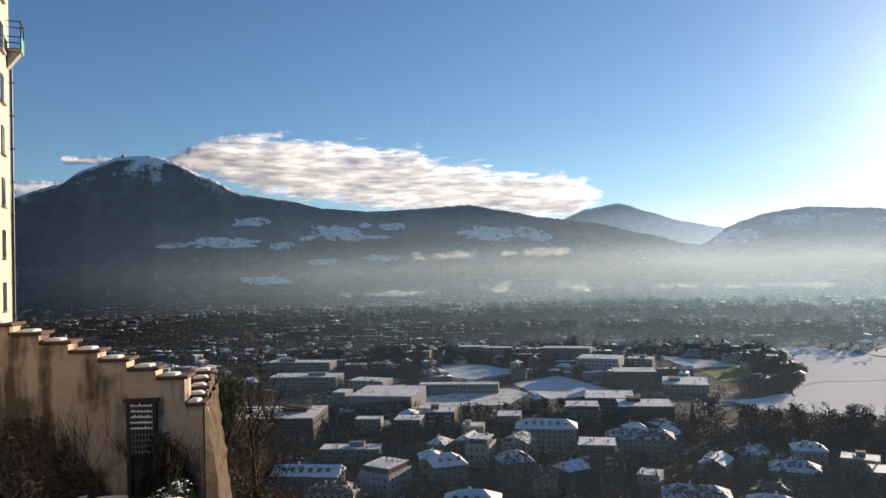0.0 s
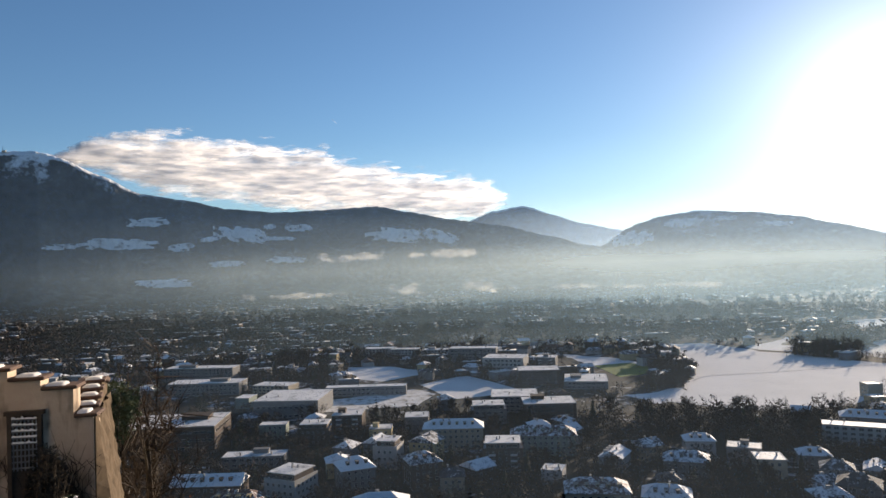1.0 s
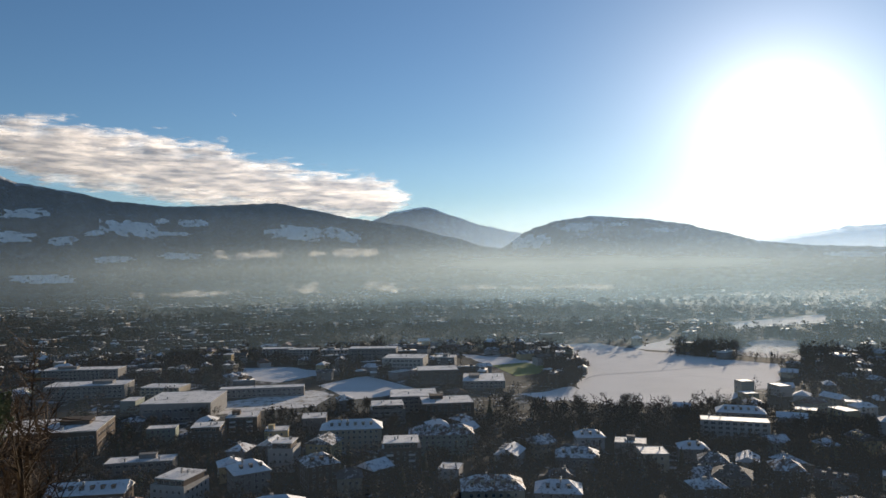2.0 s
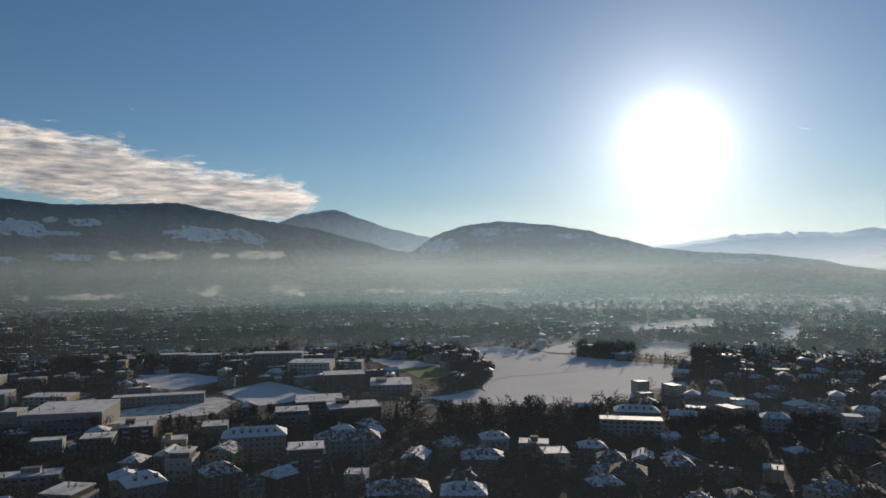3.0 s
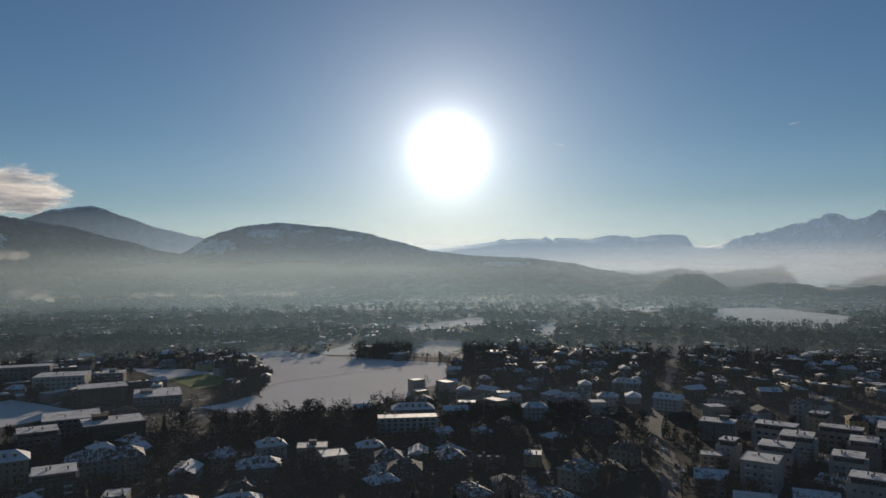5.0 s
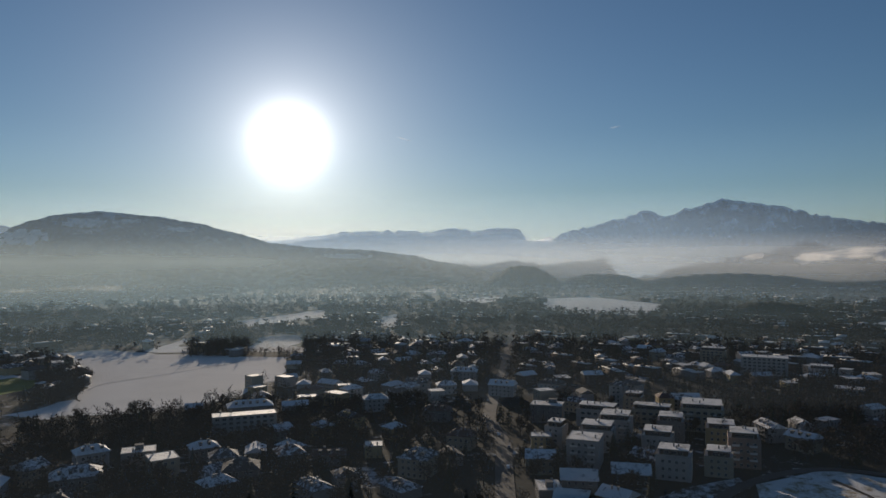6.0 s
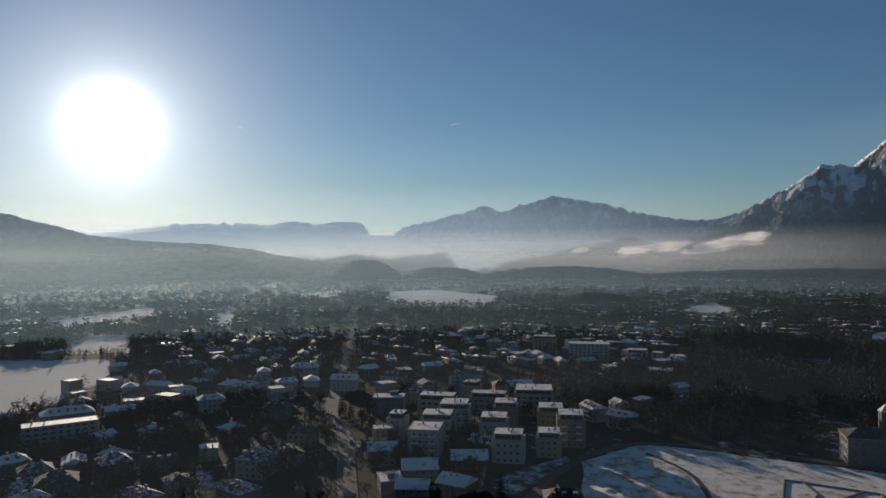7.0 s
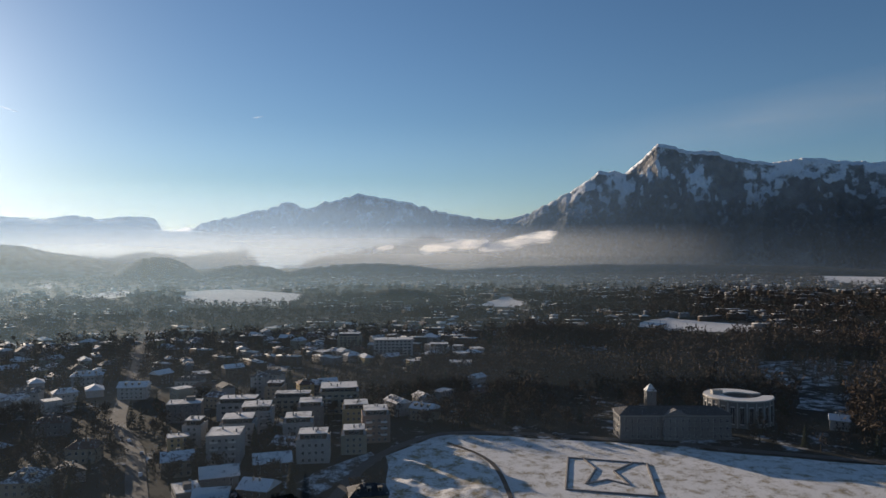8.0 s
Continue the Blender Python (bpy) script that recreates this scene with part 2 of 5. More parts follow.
def boxes(*rows):
    """Verts and faces of boxes (cx, cy, z0, sx, sy, sz)."""
    vs, fs = [], []
    for cx, cy, z0, sx, sy, sz in rows:
        o = len(vs)
        for z in (z0, z0 + sz):
            vs += [(cx - sx / 2, cy - sy / 2, z), (cx + sx / 2, cy - sy / 2, z), (cx + sx / 2, cy + sy / 2, z), (cx - sx / 2, cy + sy / 2, z)]
        fs += [(o, o + 3, o + 2, o + 1), (o + 4, o + 5, o + 6, o + 7)] + [(o + i, o + (i + 1) % 4, o + 4 + (i + 1) % 4, o + 4 + i) for i in range(4)]
    return vs, fs


def box_mesh(name, mat, *rows):
    return raw(name, *boxes(*rows), mat)


def polar(r, az):
    return r * math.sin(radians(az)), r * math.cos(radians(az))


def lerp_list(pts, x):
    if x <= pts[0][0]:
        return pts[0][1]
    for (a, p), (b, q) in zip(pts, pts[1:]):
        if x <= b:
            k = (x - a) / (b - a)
            k = k * k * (3 - 2 * k) * 0.5 + k * 0.5
            return p + (q - p) * k
    return pts[-1][1]


def fbm(x, y, z=0.0, octaves=4):
    return noise.fractal((x, y, z), 0.9, 2.1, octaves)


# ---- ground: one sheet, with the castle hill in its middle ----
def ground_z(x, y):
    r, az = math.hypot(x, y), math.degrees(math.atan2(x, y))
    hill = EYE - 1.75 - 0.382 * max(0.0, r - 1.2)
    left = max(0.0, min(1.0, (-17.9 - az) / 3.0)) if az > -120 else 0.0
    if left > 0:
        shelf = EYE - 2.0 - 0.175 * r if r < 23 else EYE - 6.0 - 0.62 * (r - 23)
        hill = hill * (1 - left) + shelf * left
    return max(0.0, hill)


def build_ground():
    rings = [0, 1.2, 3, 6, 10, 14, 18, 22, 26, 30, 36, 44, 55, 70, 90, 115, 145, 180, 220, 265, 282, 310, 350, 420, 520, 700, 1000, 1500, 2300, 3400, 4950]
    seg = 120
    vs, fs = [(0, 0, ground_z(0, 0))], []
    for r in rings[1:]:
        for k in range(seg):
            x, y = polar(r, 360.0 * k / seg)
            z = ground_z(x, y)
            if 4 < r < 260 and z > 0.5:
                z += 0.5 * fbm(x * 0.15, y * 0.15)
            vs.append((x, y, z))
    for k in range(seg):
        fs.append((0, 1 + (k + 1) % seg, 1 + k))
    for i in range(len(rings) - 2):
        a, b = 1 + i * seg, 1 + (i + 1) * seg
        for k in range(seg):
            fs.append((a + k, a + (k + 1) % seg, b + (k + 1) % seg, b + k))
    ob = new("ground", raw("ground", vs, fs, GROUND, smooth=True))
    tagged(ob, "brown winter ground with patches of thin snow", "ground", "", "structure")


build_ground()


def sheet(name, pts, mat, label, z=0.12, category="field", soft=6.0):
    """A flat area on the plain with an uneven border."""
    out = []
    for k, p in enumerate(pts):
        q = pts[(k + 1) % len(pts)]
        n = max(1, int(math.dist(p, q) / 14))
        for i in range(n):
            x, y = p[0] + (q[0] - p[0]) * i / n, p[1] + (q[1] - p[1]) * i / n
            j = soft * min(1.0, math.dist(p, q) / 40)
            out.append((x + j * fbm(x * 0.03, y * 0.03, 3), y + j * fbm(x * 0.03, y * 0.03, 9), z))
    bm = bmesh.new()
    bm.faces.new([bm.verts.new(v) for v in out])
    bmesh.ops.triangulate(bm, faces=bm.faces[:])
    for f in bm.faces:
        if f.normal.z < 0:
            f.normal_flip()
    me = bpy.data.meshes.new(name)
    bm.to_mesh(me)
    bm.free()
    me.materials.append(mat)
    return tagged(new(name, me), label, category, "", "structure")


FIELDS = []


def field(pts, mat=None, label="snow-covered open field on the valley floor", name="snow_field", soft=10.0, z=0.12):
    FIELDS.append(pts)
    return sheet(name, pts, mat or SNOW, label, z, "field", soft)


field([(361, 823), (419, 799), (443, 701), (461, 653), (502, 577), (440, 504), (325, 440), (291, 437), (255, 445), (232, 485), (312, 613), (335, 676)], label="wide snow-covered meadow with faint tracks and long tree shadows")
field([(205, 520), (262, 536), (238, 491), (215, 484)])
field([(236, 672), (276, 679), (284, 647), (260, 607), (234, 599)], GRASS, "bright green sports pitch free of snow", "sports_pitch", 1.0, 0.2)
field([(225, 782), (273, 722), (289, 667), (237, 674), (228, 710)])
field([(57, 617), (105, 655), (137, 561), (99, 546), (74, 542)], label="snow-covered school yard beside flat roofs", soft=2)
field([(-24, 566), (52, 596), (65, 568), (46, 527), (-22, 521)], SNOW_THIN, soft=2)
field([(-8, 755), (52, 730), (72, 677), (26, 642), (-2, 670)])
field([(1571, 842), (1700, 772), (1520, 523), (1232, 430), (1185, 550), (1250, 673)])
field([(1695, 1355), (1985, 1472), (1653, 1242)])
field([(1385, 1002), (1601, 1016), (1506, 891), (1270, 880)])
field([(1262, 105), (1482, 64), (1300, 20), (1208, 40)])
field([(962, -123), (1062, -184), (967, -286), (885, -275), (902, -160)])
field([(2508, -924), (3006, -1379), (2042, -936), (1975, -784)])
field([(735, 969), (1011, 1043), (886, 915), (695, 880)])
field([(890, 800), (1013, 849), (774, 656)])
field([(446, 740), (540, 825), (465, 693)], soft=14)
field([(500, 645), (590, 730), (640, 752), (655, 716), (600, 660), (540, 590)], SNOW_THIN, soft=18)
field([(668, -197), (680, -308), (570, -258), (540, -183), (595, -176)], SNOW_YARD, "snowy yards between bare trees", "snow_field", 12)
field([(478, -165), (512, -180), (500, -205), (465, -190)], SNOW_YARD, "snowy yards between bare trees", "snow_field", 6)
field([(309, 67), (345, 76), (364, 66), (388, 52), (388, 16), (384, -29), (377, -71), (366, -123), (352, -190), (262, -170), (262, 62)], SNOW_THIN, "thin snow over grass on a large open meadow", "snow_meadow", 3)


field([(296, 109), (317, 103), (351, 85), (338, 76), (299, 88), (286, 93)], SNOW_YARD, "snowy strip beside the lane", "snow_field", 2)


def hummocks(poly, label):
    """Bumpy grass with thin snow, on the corner of the meadow."""
    x0, x1, y0, y1 = min(p[0] for p in poly), max(p[0] for p in poly), min(p[1] for p in poly), max(p[1] for p in poly)
    step, grid, vs, fs = 1.3, {}, [], []
    for i in range(int((x1 - x0) / step) + 1):
        for j in range(int((y1 - y0) / step) + 1):
            x, y = x0 + i * step, y0 + j * step
            edge = min(abs((q[0] - p[0]) * (p[1] - y) - (p[0] - x) * (q[1] - p[1])) / math.dist(p, q) for p, q in zip(poly, poly[1:] + poly[:1]))
            if within(poly, x, y):
                grid[i, j] = len(vs)
                vs.append((x, y, 0.10 + min(1.0, edge / 6) * (0.25 + 0.75 * (fbm(x * 0.06, y * 0.06, 2, 3) + 0.5) + 0.35 * fbm(x * 0.22, y * 0.22, 5, 3))))
    for (i, j) in grid:
        q = [grid.get(k) for k in ((i, j), (i + 1, j), (i + 1, j + 1), (i, j + 1))]
        if None not in q:
            fs.append(q)
    tagged(new("bumpy_meadow", raw("bumpy_meadow", vs, fs, SNOW_GRASS, smooth=True)), label, "meadow", "", "structure")


def within(poly, x, y):
    hit = False
    for k, (x1, y1) in enumerate(poly):
        x2, y2 = poly[k - 1]
        if (y1 > y) != (y2 > y) and x < (x2 - x1) * (y - y1) / (y2 - y1) + x1:
            hit = not hit
    return hit


hummocks([(311, 64), (345, 73), (369, 55), (357, 32), (338, 23), (293, 14), (266, 12), (264, 60)], "bumpy yellow grass under thin trodden snow")


def ribbon(name, pts, width, mat, label, z=0.3, category="road"):
    vs, fs = [], []
    P = [Vector(p) for p in pts]
    Q = []
    for a, b in zip(P, P[1:]):
        n = max(2, int((b - a).length / 8))
        Q += [a.lerp(b, i / n) for i in range(n)]
    Q.append(P[-1])
    for _ in range(6):
        Q = [Q[0]] + [(Q[i - 1] + Q[i] * 2 + Q[i + 1]) / 4 for i in range(1, len(Q) - 1)] + [Q[-1]]
    for i, q in enumerate(Q):
        d = (Q[min(i + 1, len(Q) - 1)] - Q[max(i - 1, 0)]).normalized()
        s = Vector((-d.y, d.x)) * width / 2
        vs += [(q.x + s.x, q.y + s.y, z), (q.x - s.x, q.y - s.y, z)]
    for i in range(len(Q) - 1):
        fs.append((2 * i, 2 * i + 1, 2 * i + 3, 2 * i + 2))
    return tagged(new(name, raw(name, vs, fs, mat)), label, category, "", "structure")


ROADS = [[(255, 155), (312, 191), (340, 206), (366, 232), (389, 250), (483, 302), (550, 336), (672, 405), (900, 530)],
         [(270, 84), (330, 84), (366, 72), (394, 54), (396, 16), (391, -29), (384, -71), (372, -123), (356, -200)]]
ribbon("road", ROADS[0], 9, ASPHALT, "wet asphalt street between the houses")
ribbon("road", ROADS[1], 6, ASPHALT, "dark lane along the edge of the meadow")
ribbon("path", [(283, 560), (300, 583), (352, 580), (420, 585), (480, 592)], 1.8, PATH_SNOW, "faint trodden path across the wide snowy meadow", 0.35, "path")
ribbon("path", [(371, 48), (358, 29), (340, 20), (293, 11), (262, 6)], 2.2, TRACK, "trodden dark path across the snowy meadow", 0.35, "path")


# ---- mountains round the valley ----
class Range:
    """A mountain range: ridge as (azimuth, elevation seen from the castle), the ridge's and the foot's distance."""

    def __init__(self, ridge, r_ridge, r_foot, rough, seed, bulge=1.5, jag=0.06):
        self.ridge, self.r1, self.r0, self.rough, self.seed, self.bulge, self.jag = ridge, r_ridge, r_foot, rough, seed, bulge, jag

    def top(self, az):
        e = lerp_list(self.ridge, az) + self.jag * fbm(az * 1.7, self.seed, 0, 6) + 0.03 * fbm(az * 19.0, self.seed, 4, 3)
        return max(2.0, EYE + self.r1 * math.tan(radians(e)))

    def z(self, az, s):
        """Height at s: 0 at the foot, 1 at the ridge, beyond 1 down the back."""
        x, y = polar(1.0, az)
        h = self.top(az)
        if s > 1:
            return h * (1 - 0.8 * (s - 1))
        r = self.r0 + (self.r1 - self.r0) * s
        spur = 1 - abs(fbm(az * 0.33 + 0.15 * s, s * 0.6, self.seed + 5, 5))
        z = h * s ** self.bulge * (1 + 0.22 * self.rough * (spur - 0.75) * (1 - s) * 2)
        z += self.rough * (30 * (0.6 - 2 * abs(fbm(x * r * 0.0026, y * r * 0.0026, self.seed, 5))) + 13 * fbm(x * r * 0.009, y * r * 0.009, self.seed, 5)) * math.sin(math.pi * min(1, s)) ** 1.2
        z += h * 0.07 * self.rough * (0.35 - abs(fbm(az * 0.9 + 0.5 * s, s * 1.3, self.seed + 9, 5))) * math.sin(math.pi * min(1, s)) ** 2
        return min(max(z, -2), EYE + r * (h - EYE) / self.r1 - 1.0 * (1 - s) if s < 1 and h > EYE else 1e9)

    def build(self, mat, label, step=0.16, rows=42):
        a0, a1 = self.ridge[0][0], self.ridge[-1][0]
        n = int((a1 - a0) / step)
        vs, fs = [], []
        for i in range(n + 1):
            az = a0 + (a1 - a0) * i / n
            for j in range(rows + 3):
                s = j / rows
                vs.append((*polar(self.r0 + (self.r1 - self.r0) * s, az), self.z(az, s)))
        m = rows + 3
        for i in range(n):
            for j in range(m - 1):
                fs.append((i * m + j, (i + 1) * m + j, (i + 1) * m + j + 1, i * m + j + 1))
        ob = new("mountain", raw("mountain", vs, fs, mat, smooth=True))
        return tagged(ob, label, "mountain", "mountains round the valley", "structure")

    def meadow(self, az, el, half_az, half_el, mat, lean=0.15):
        """A snowy clearing on the slope, round the line of sight az, el."""
        vs, fs = [], []
        na, ne = 62, 26
        grid = {}
        for i in range(na + 1):
            for j in range(ne + 1):
                u, v = 2 * i / na - 1, 2 * j / ne - 1
                wob = 1.25 * fbm(az + u * 2.9, el * 3 + v * 2.1, 4, 6)
                if abs(u) ** 2 + abs(v) ** 2 + wob > 1.0:
                    continue
                a, e = az + u * half_az, el + v * half_el + lean * u * half_el
                lo, hi = 0.0, 1.0
                for _ in range(22):
                    mid = (lo + hi) / 2
                    r = self.r0 + (self.r1 - self.r0) * mid
                    if math.degrees(math.atan2(self.z(a, mid) - EYE, r)) < e:
                        lo = mid
                    else:
                        hi = mid
                r = self.r0 + (self.r1 - self.r0) * lo
                grid[i, j] = len(vs)
                vs.append((*polar(r - 14, a), self.z(a, lo) + 3.0))
        for i in range(na):
            for j in range(ne):
                q = [grid.get(k) for k in ((i, j), (i + 1, j), (i + 1, j + 1), (i, j + 1))]
                if None not in q:
                    fs.append(q)
                elif sum(k is not None for k in q) == 3:
                    fs.append([k for k in q if k is not None])
        if fs:
            tagged(new("snow_clearing", raw("snow_clearing", vs, fs, mat, smooth=True)), "snowy clearing among the woods on a mountainside", "clearing", "clearings on the slopes", "structure")


WOODED = mountain_mat("wooded_mountain", (0.030, 0.034, 0.030), (0.10, 0.10, 0.10), 400, 600, 0.05, 35, 0.25, 0.045)
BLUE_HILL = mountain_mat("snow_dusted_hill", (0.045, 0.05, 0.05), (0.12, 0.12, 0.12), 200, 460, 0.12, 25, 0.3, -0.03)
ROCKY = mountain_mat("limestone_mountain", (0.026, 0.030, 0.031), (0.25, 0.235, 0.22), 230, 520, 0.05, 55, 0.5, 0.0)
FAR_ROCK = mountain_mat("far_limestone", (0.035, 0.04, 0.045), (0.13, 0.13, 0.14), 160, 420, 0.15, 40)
# real snow, plus distance haze put into the colour as paler greys
PLATEAU = mountain_mat("snowy_hazed_plateau", (0.10, 0.11, 0.12), (0.24, 0.24, 0.25), -200, 40, 0.9, 20)
CLEAR_SNOW = snow_mat("clearing_snow", 0.66, (0.06, 0.06, 0.055), 34)

m1 = Range([(-60, 3.0), (-45, 3.6), (-36, 4.6), (-32.3, 5.42), (-28.8, 6.58), (-27.0, 7.77), (-24.7, 8.76), (-22.8, 8.91), (-21.2, 8.58), (-18.4, 7.35), (-15.8, 6.05),
            (-12.8, 5.59), (-9.3, 4.87), (-5.6, 4.57), (-1.9, 4.71), (2.2, 4.91), (5.0, 4.36), (8.2, 3.69), (12.2, 3.07), (16.5, 2.0), (19.0, 1.24), (24, 0.1), (28, -1.0)], 3300, 2750, 1.0, 1, 1.4)
m1.build(WOODED, "dark wooded mountain with a snow-dusted summit")
m2 = Range([(5, 1.5), (8.1, 3.0), (9.5, 3.41), (11.8, 4.22), (14.2, 4.55), (16.5, 3.77), (18.6, 3.01), (21.9, 2.29), (26, 1.5)], 4520, 4280, 0.8, 2)
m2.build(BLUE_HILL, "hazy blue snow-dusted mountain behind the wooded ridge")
m3 = Range([(16, -0.9), (18.4, 0.17), (20.2, 1.07), (23.0, 2.68), (24.8, 3.22), (27.6, 3.53), (31.3, 3.22), (34.5, 2.73), (36.7, 2.11), (40.3, 1.16), (43.7, 0.81), (47.4, 0.64),
            (50.6, 0.27), (54.0, -0.42), (56.8, -0.95), (58.6, -1.35)], 3480, 3030, 0.7, 3, 1.2)
m3.build(BLUE_HILL, "rounded wooded mountain in grey haze below the sun")
m4 = Range([(36, 1.0), (40.3, 1.35), (41.4, 1.52), (44.0, 1.83), (45.8, 2.12), (50.0, 2.18), (52.5, 2.10), (54.5, 2.42), (56.4, 2.12), (58.4, 2.42), (59.9, 2.24), (60.7, 1.2), (62, 0.0)], 4850, 4720, 0.8, 4, 1.5, 0.16)
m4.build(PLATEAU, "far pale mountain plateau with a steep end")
m5 = Range([(57, -0.4), (59.4, 0.61), (62.2, 1.47), (64.3, 2.14), (67.3, 2.83), (70.1, 3.62), (71.4, 3.09), (73.0, 3.69), (75.7, 4.34), (77.6, 3.94), (79.4, 3.67), (82.2, 2.88),
            (84.5, 2.41), (86.8, 2.16), (89.1, 2.6), (93, 2.2)], 4780, 4300, 2.2, 5, 1.5, 0.22)
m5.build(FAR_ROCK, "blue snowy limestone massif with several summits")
m6 = Range([(82.5, -0.9), (85.8, 0.32), (86.8, 1.01), (89.1, 2.4), (90.6, 3.4), (92.2, 4.16), (93.6, 5.0), (94.9, 5.9), (96.0, 5.95), (96.9, 5.72), (98.2, 6.8), (99.4, 7.96), (100.2, 7.85), (101.7, 7.3), (102.6, 7.2), (103.3, 7.28),
            (104.6, 6.75), (106.1, 6.35), (107.6, 6.12), (109.5, 6.36), (112.4, 5.97), (114.4, 5.74), (117, 5.7), (126, 5.0), (140, 3.0)], 4180, 3400, 2.8, 6, 1.75, 0.14)
m6.build(ROCKY, "high rocky mountain with a snow-streaked pointed summit")

for az, el, ha, he, lean in ((-15.25, 3.82, 1.5, 0.36, 0.2), (-17.2, 2.22, 2.7, 0.42, -0.2), (-8.4, 2.8, 2.2, 0.62, -0.5), (-4.06, 3.25, 1.1, 0.3, 0.0), (3.7, 2.47, 2.5, 0.62, -0.2), (7.4, 2.25, 1.5, 0.5, -0.9),
                             (-6.3, 3.4, 0.5, 0.22, 0.2), (-12.9, 1.9, 1.0, 0.3, 0.3), (-21.0, 2.1, 1.3, 0.22, 0.3), (-10.8, 2.5, 0.8, 0.2, 0.3), (-14.05, -0.8, 2.2, 0.36, -0.2), (-5.05, 0.74, 1.6, 0.26, -0.3), (-9.6, 0.55, 1.5, 0.24, 0.2),
                             (-18.6, 2.5, 0.8, 0.2, 0.0), (-5.6, 2.45, 1.4, 0.16, -0.4)):
    m1.meadow(az, el, ha, he, CLEAR_SNOW, lean)
for az, el, ha, he, lean in ((22.6, 1.5, 1.7, 0.6, 0.3), (26.6, 2.6, 1.5, 0.35, 0.2), (33.0, 2.2, 1.2, 0.2, -0.4), (29.5, 2.75, 0.9, 0.16, 0.2), (46.0, 0.1, 2.0, 0.2, -0.2)):
    m3.meadow(az, el, ha, he, CLEAR_SNOW, lean)


# low wooded hills on the plain
def knoll(az0, az1, r, height, label, seed):
    n, rows = 40, 9
    vs, fs = [], []
    for i in range(n + 1):
        u = i / n
        az = az0 + (az1 - az0) * u
        h = height * math.sin(math.pi * u) ** 0.75 * (1 + 0.16 * fbm(az * 1.6, seed, 2, 4))
        for j in range(rows + 1):
            v = j / rows
            vs.append((*polar(r + (v - 0.3) * height * 5, az), h * math.sin(math.pi * v) ** 0.6 + 2.0 * fbm(az * 14, v * 9, seed, 3) * math.sin(math.pi * v) - 0.5))
    for i in range(n):
        for j in range(rows):
            a, b = i * (rows + 1) + j, (i + 1) * (rows + 1) + j
            fs.append((a, b, b + 1, a + 1))
    tagged(new("wooded_hill", raw("wooded_hill", vs, fs, FOREST, smooth=True)), label, "hill", "low hills on the plain", "structure")


def forest_mat():
    m = Mat("winter_forest", 0.95)
    c = m.ramp(m.noise(22, 5, 0.7), (0.35, (0.012, 0.014, 0.012)), (0.65, (0.030, 0.030, 0.025)))
    m.bump(m.noise(12, 5, 0.7), 8, 1.0)
    return m.done(c)


FOREST = forest_mat()
knoll(57.0, 63.3, 2640, 74, "steep wooded hill rising alone from the plain", 1)
knoll(62.5, 70.5, 2560, 44, "low wooded hill on the plain", 2)
knoll(68.5, 84.0, 2600, 44, "long dark wood on a low rise", 3)
knoll(80.0, 122.0, 2800, 36, "long dark wood on a low rise", 4)
knoll(75.0, 82.5, 1350, 24, "dark wood between the fields", 5)


# ---- mist in the valley, clouds ----
def curtain(name, az0, az1, r, z0, z1, mat, label, tilt=0.0, kind="stuff"):
    n = 48
    vs, fs, uv = [], [], []
    for i in range(n + 1):
        u = i / n
        az = az0 + (az1 - az0) * u
        for v in (0, 0.33, 0.67, 1):
            vs.append((*polar(r, az), z0 + (z1 - z0) * v + tilt * (u - 0.5)))
            uv.append((u, v))
    for i in range(n):
        for j in range(3):
            a = i * 4 + j
            fs.append((a, a + 4, a + 5, a + 1))
    return tagged(new(name, raw(name, vs, fs, mat, uv)), label, name.replace("_", " "), "", kind)


MIST = veil_mat("valley_mist", (0.66, 0.81, 0.85), 0.36, 420, 0.6, 4.0, False, 2.2, ((0.0, 0.1), (0.2, 0.65), (0.42, 1.0), (0.66, 0.35), (1.0, 0.0)))
LIGHT_MIST = veil_mat("light_mist", (0.84, 0.88, 0.88), 0.46, 300, 0.5, 4.0, False, 2.2, ((0.0, 0.0), (0.35, 0.8), (0.5, 1.0), (0.75, 0.4), (1.0, 0.0)))
GAP_MIST = veil_mat("gap_mist", (0.84, 0.87, 0.88), 0.36, 300, 0.5, 4.0, False, 2.6, ((0.0, 0.3), (0.3, 0.85), (0.5, 1.0), (0.75, 0.4), (1.0, 0.0)))
# the blue of distant air is put into the haze sheets' colours
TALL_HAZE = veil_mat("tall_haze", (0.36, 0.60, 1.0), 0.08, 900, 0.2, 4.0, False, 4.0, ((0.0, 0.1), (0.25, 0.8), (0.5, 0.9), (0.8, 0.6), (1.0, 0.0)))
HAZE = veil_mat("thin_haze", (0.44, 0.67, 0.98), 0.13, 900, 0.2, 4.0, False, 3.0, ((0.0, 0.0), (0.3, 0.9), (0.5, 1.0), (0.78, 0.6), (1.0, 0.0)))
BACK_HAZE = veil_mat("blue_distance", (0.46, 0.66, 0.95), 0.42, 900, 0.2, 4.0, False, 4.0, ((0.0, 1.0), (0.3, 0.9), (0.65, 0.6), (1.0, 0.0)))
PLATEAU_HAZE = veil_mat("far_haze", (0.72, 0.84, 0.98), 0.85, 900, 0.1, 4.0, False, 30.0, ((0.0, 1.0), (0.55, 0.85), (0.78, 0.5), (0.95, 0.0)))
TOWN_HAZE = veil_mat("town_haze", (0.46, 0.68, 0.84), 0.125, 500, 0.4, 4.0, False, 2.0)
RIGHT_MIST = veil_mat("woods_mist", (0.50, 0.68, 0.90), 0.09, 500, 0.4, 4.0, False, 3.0)
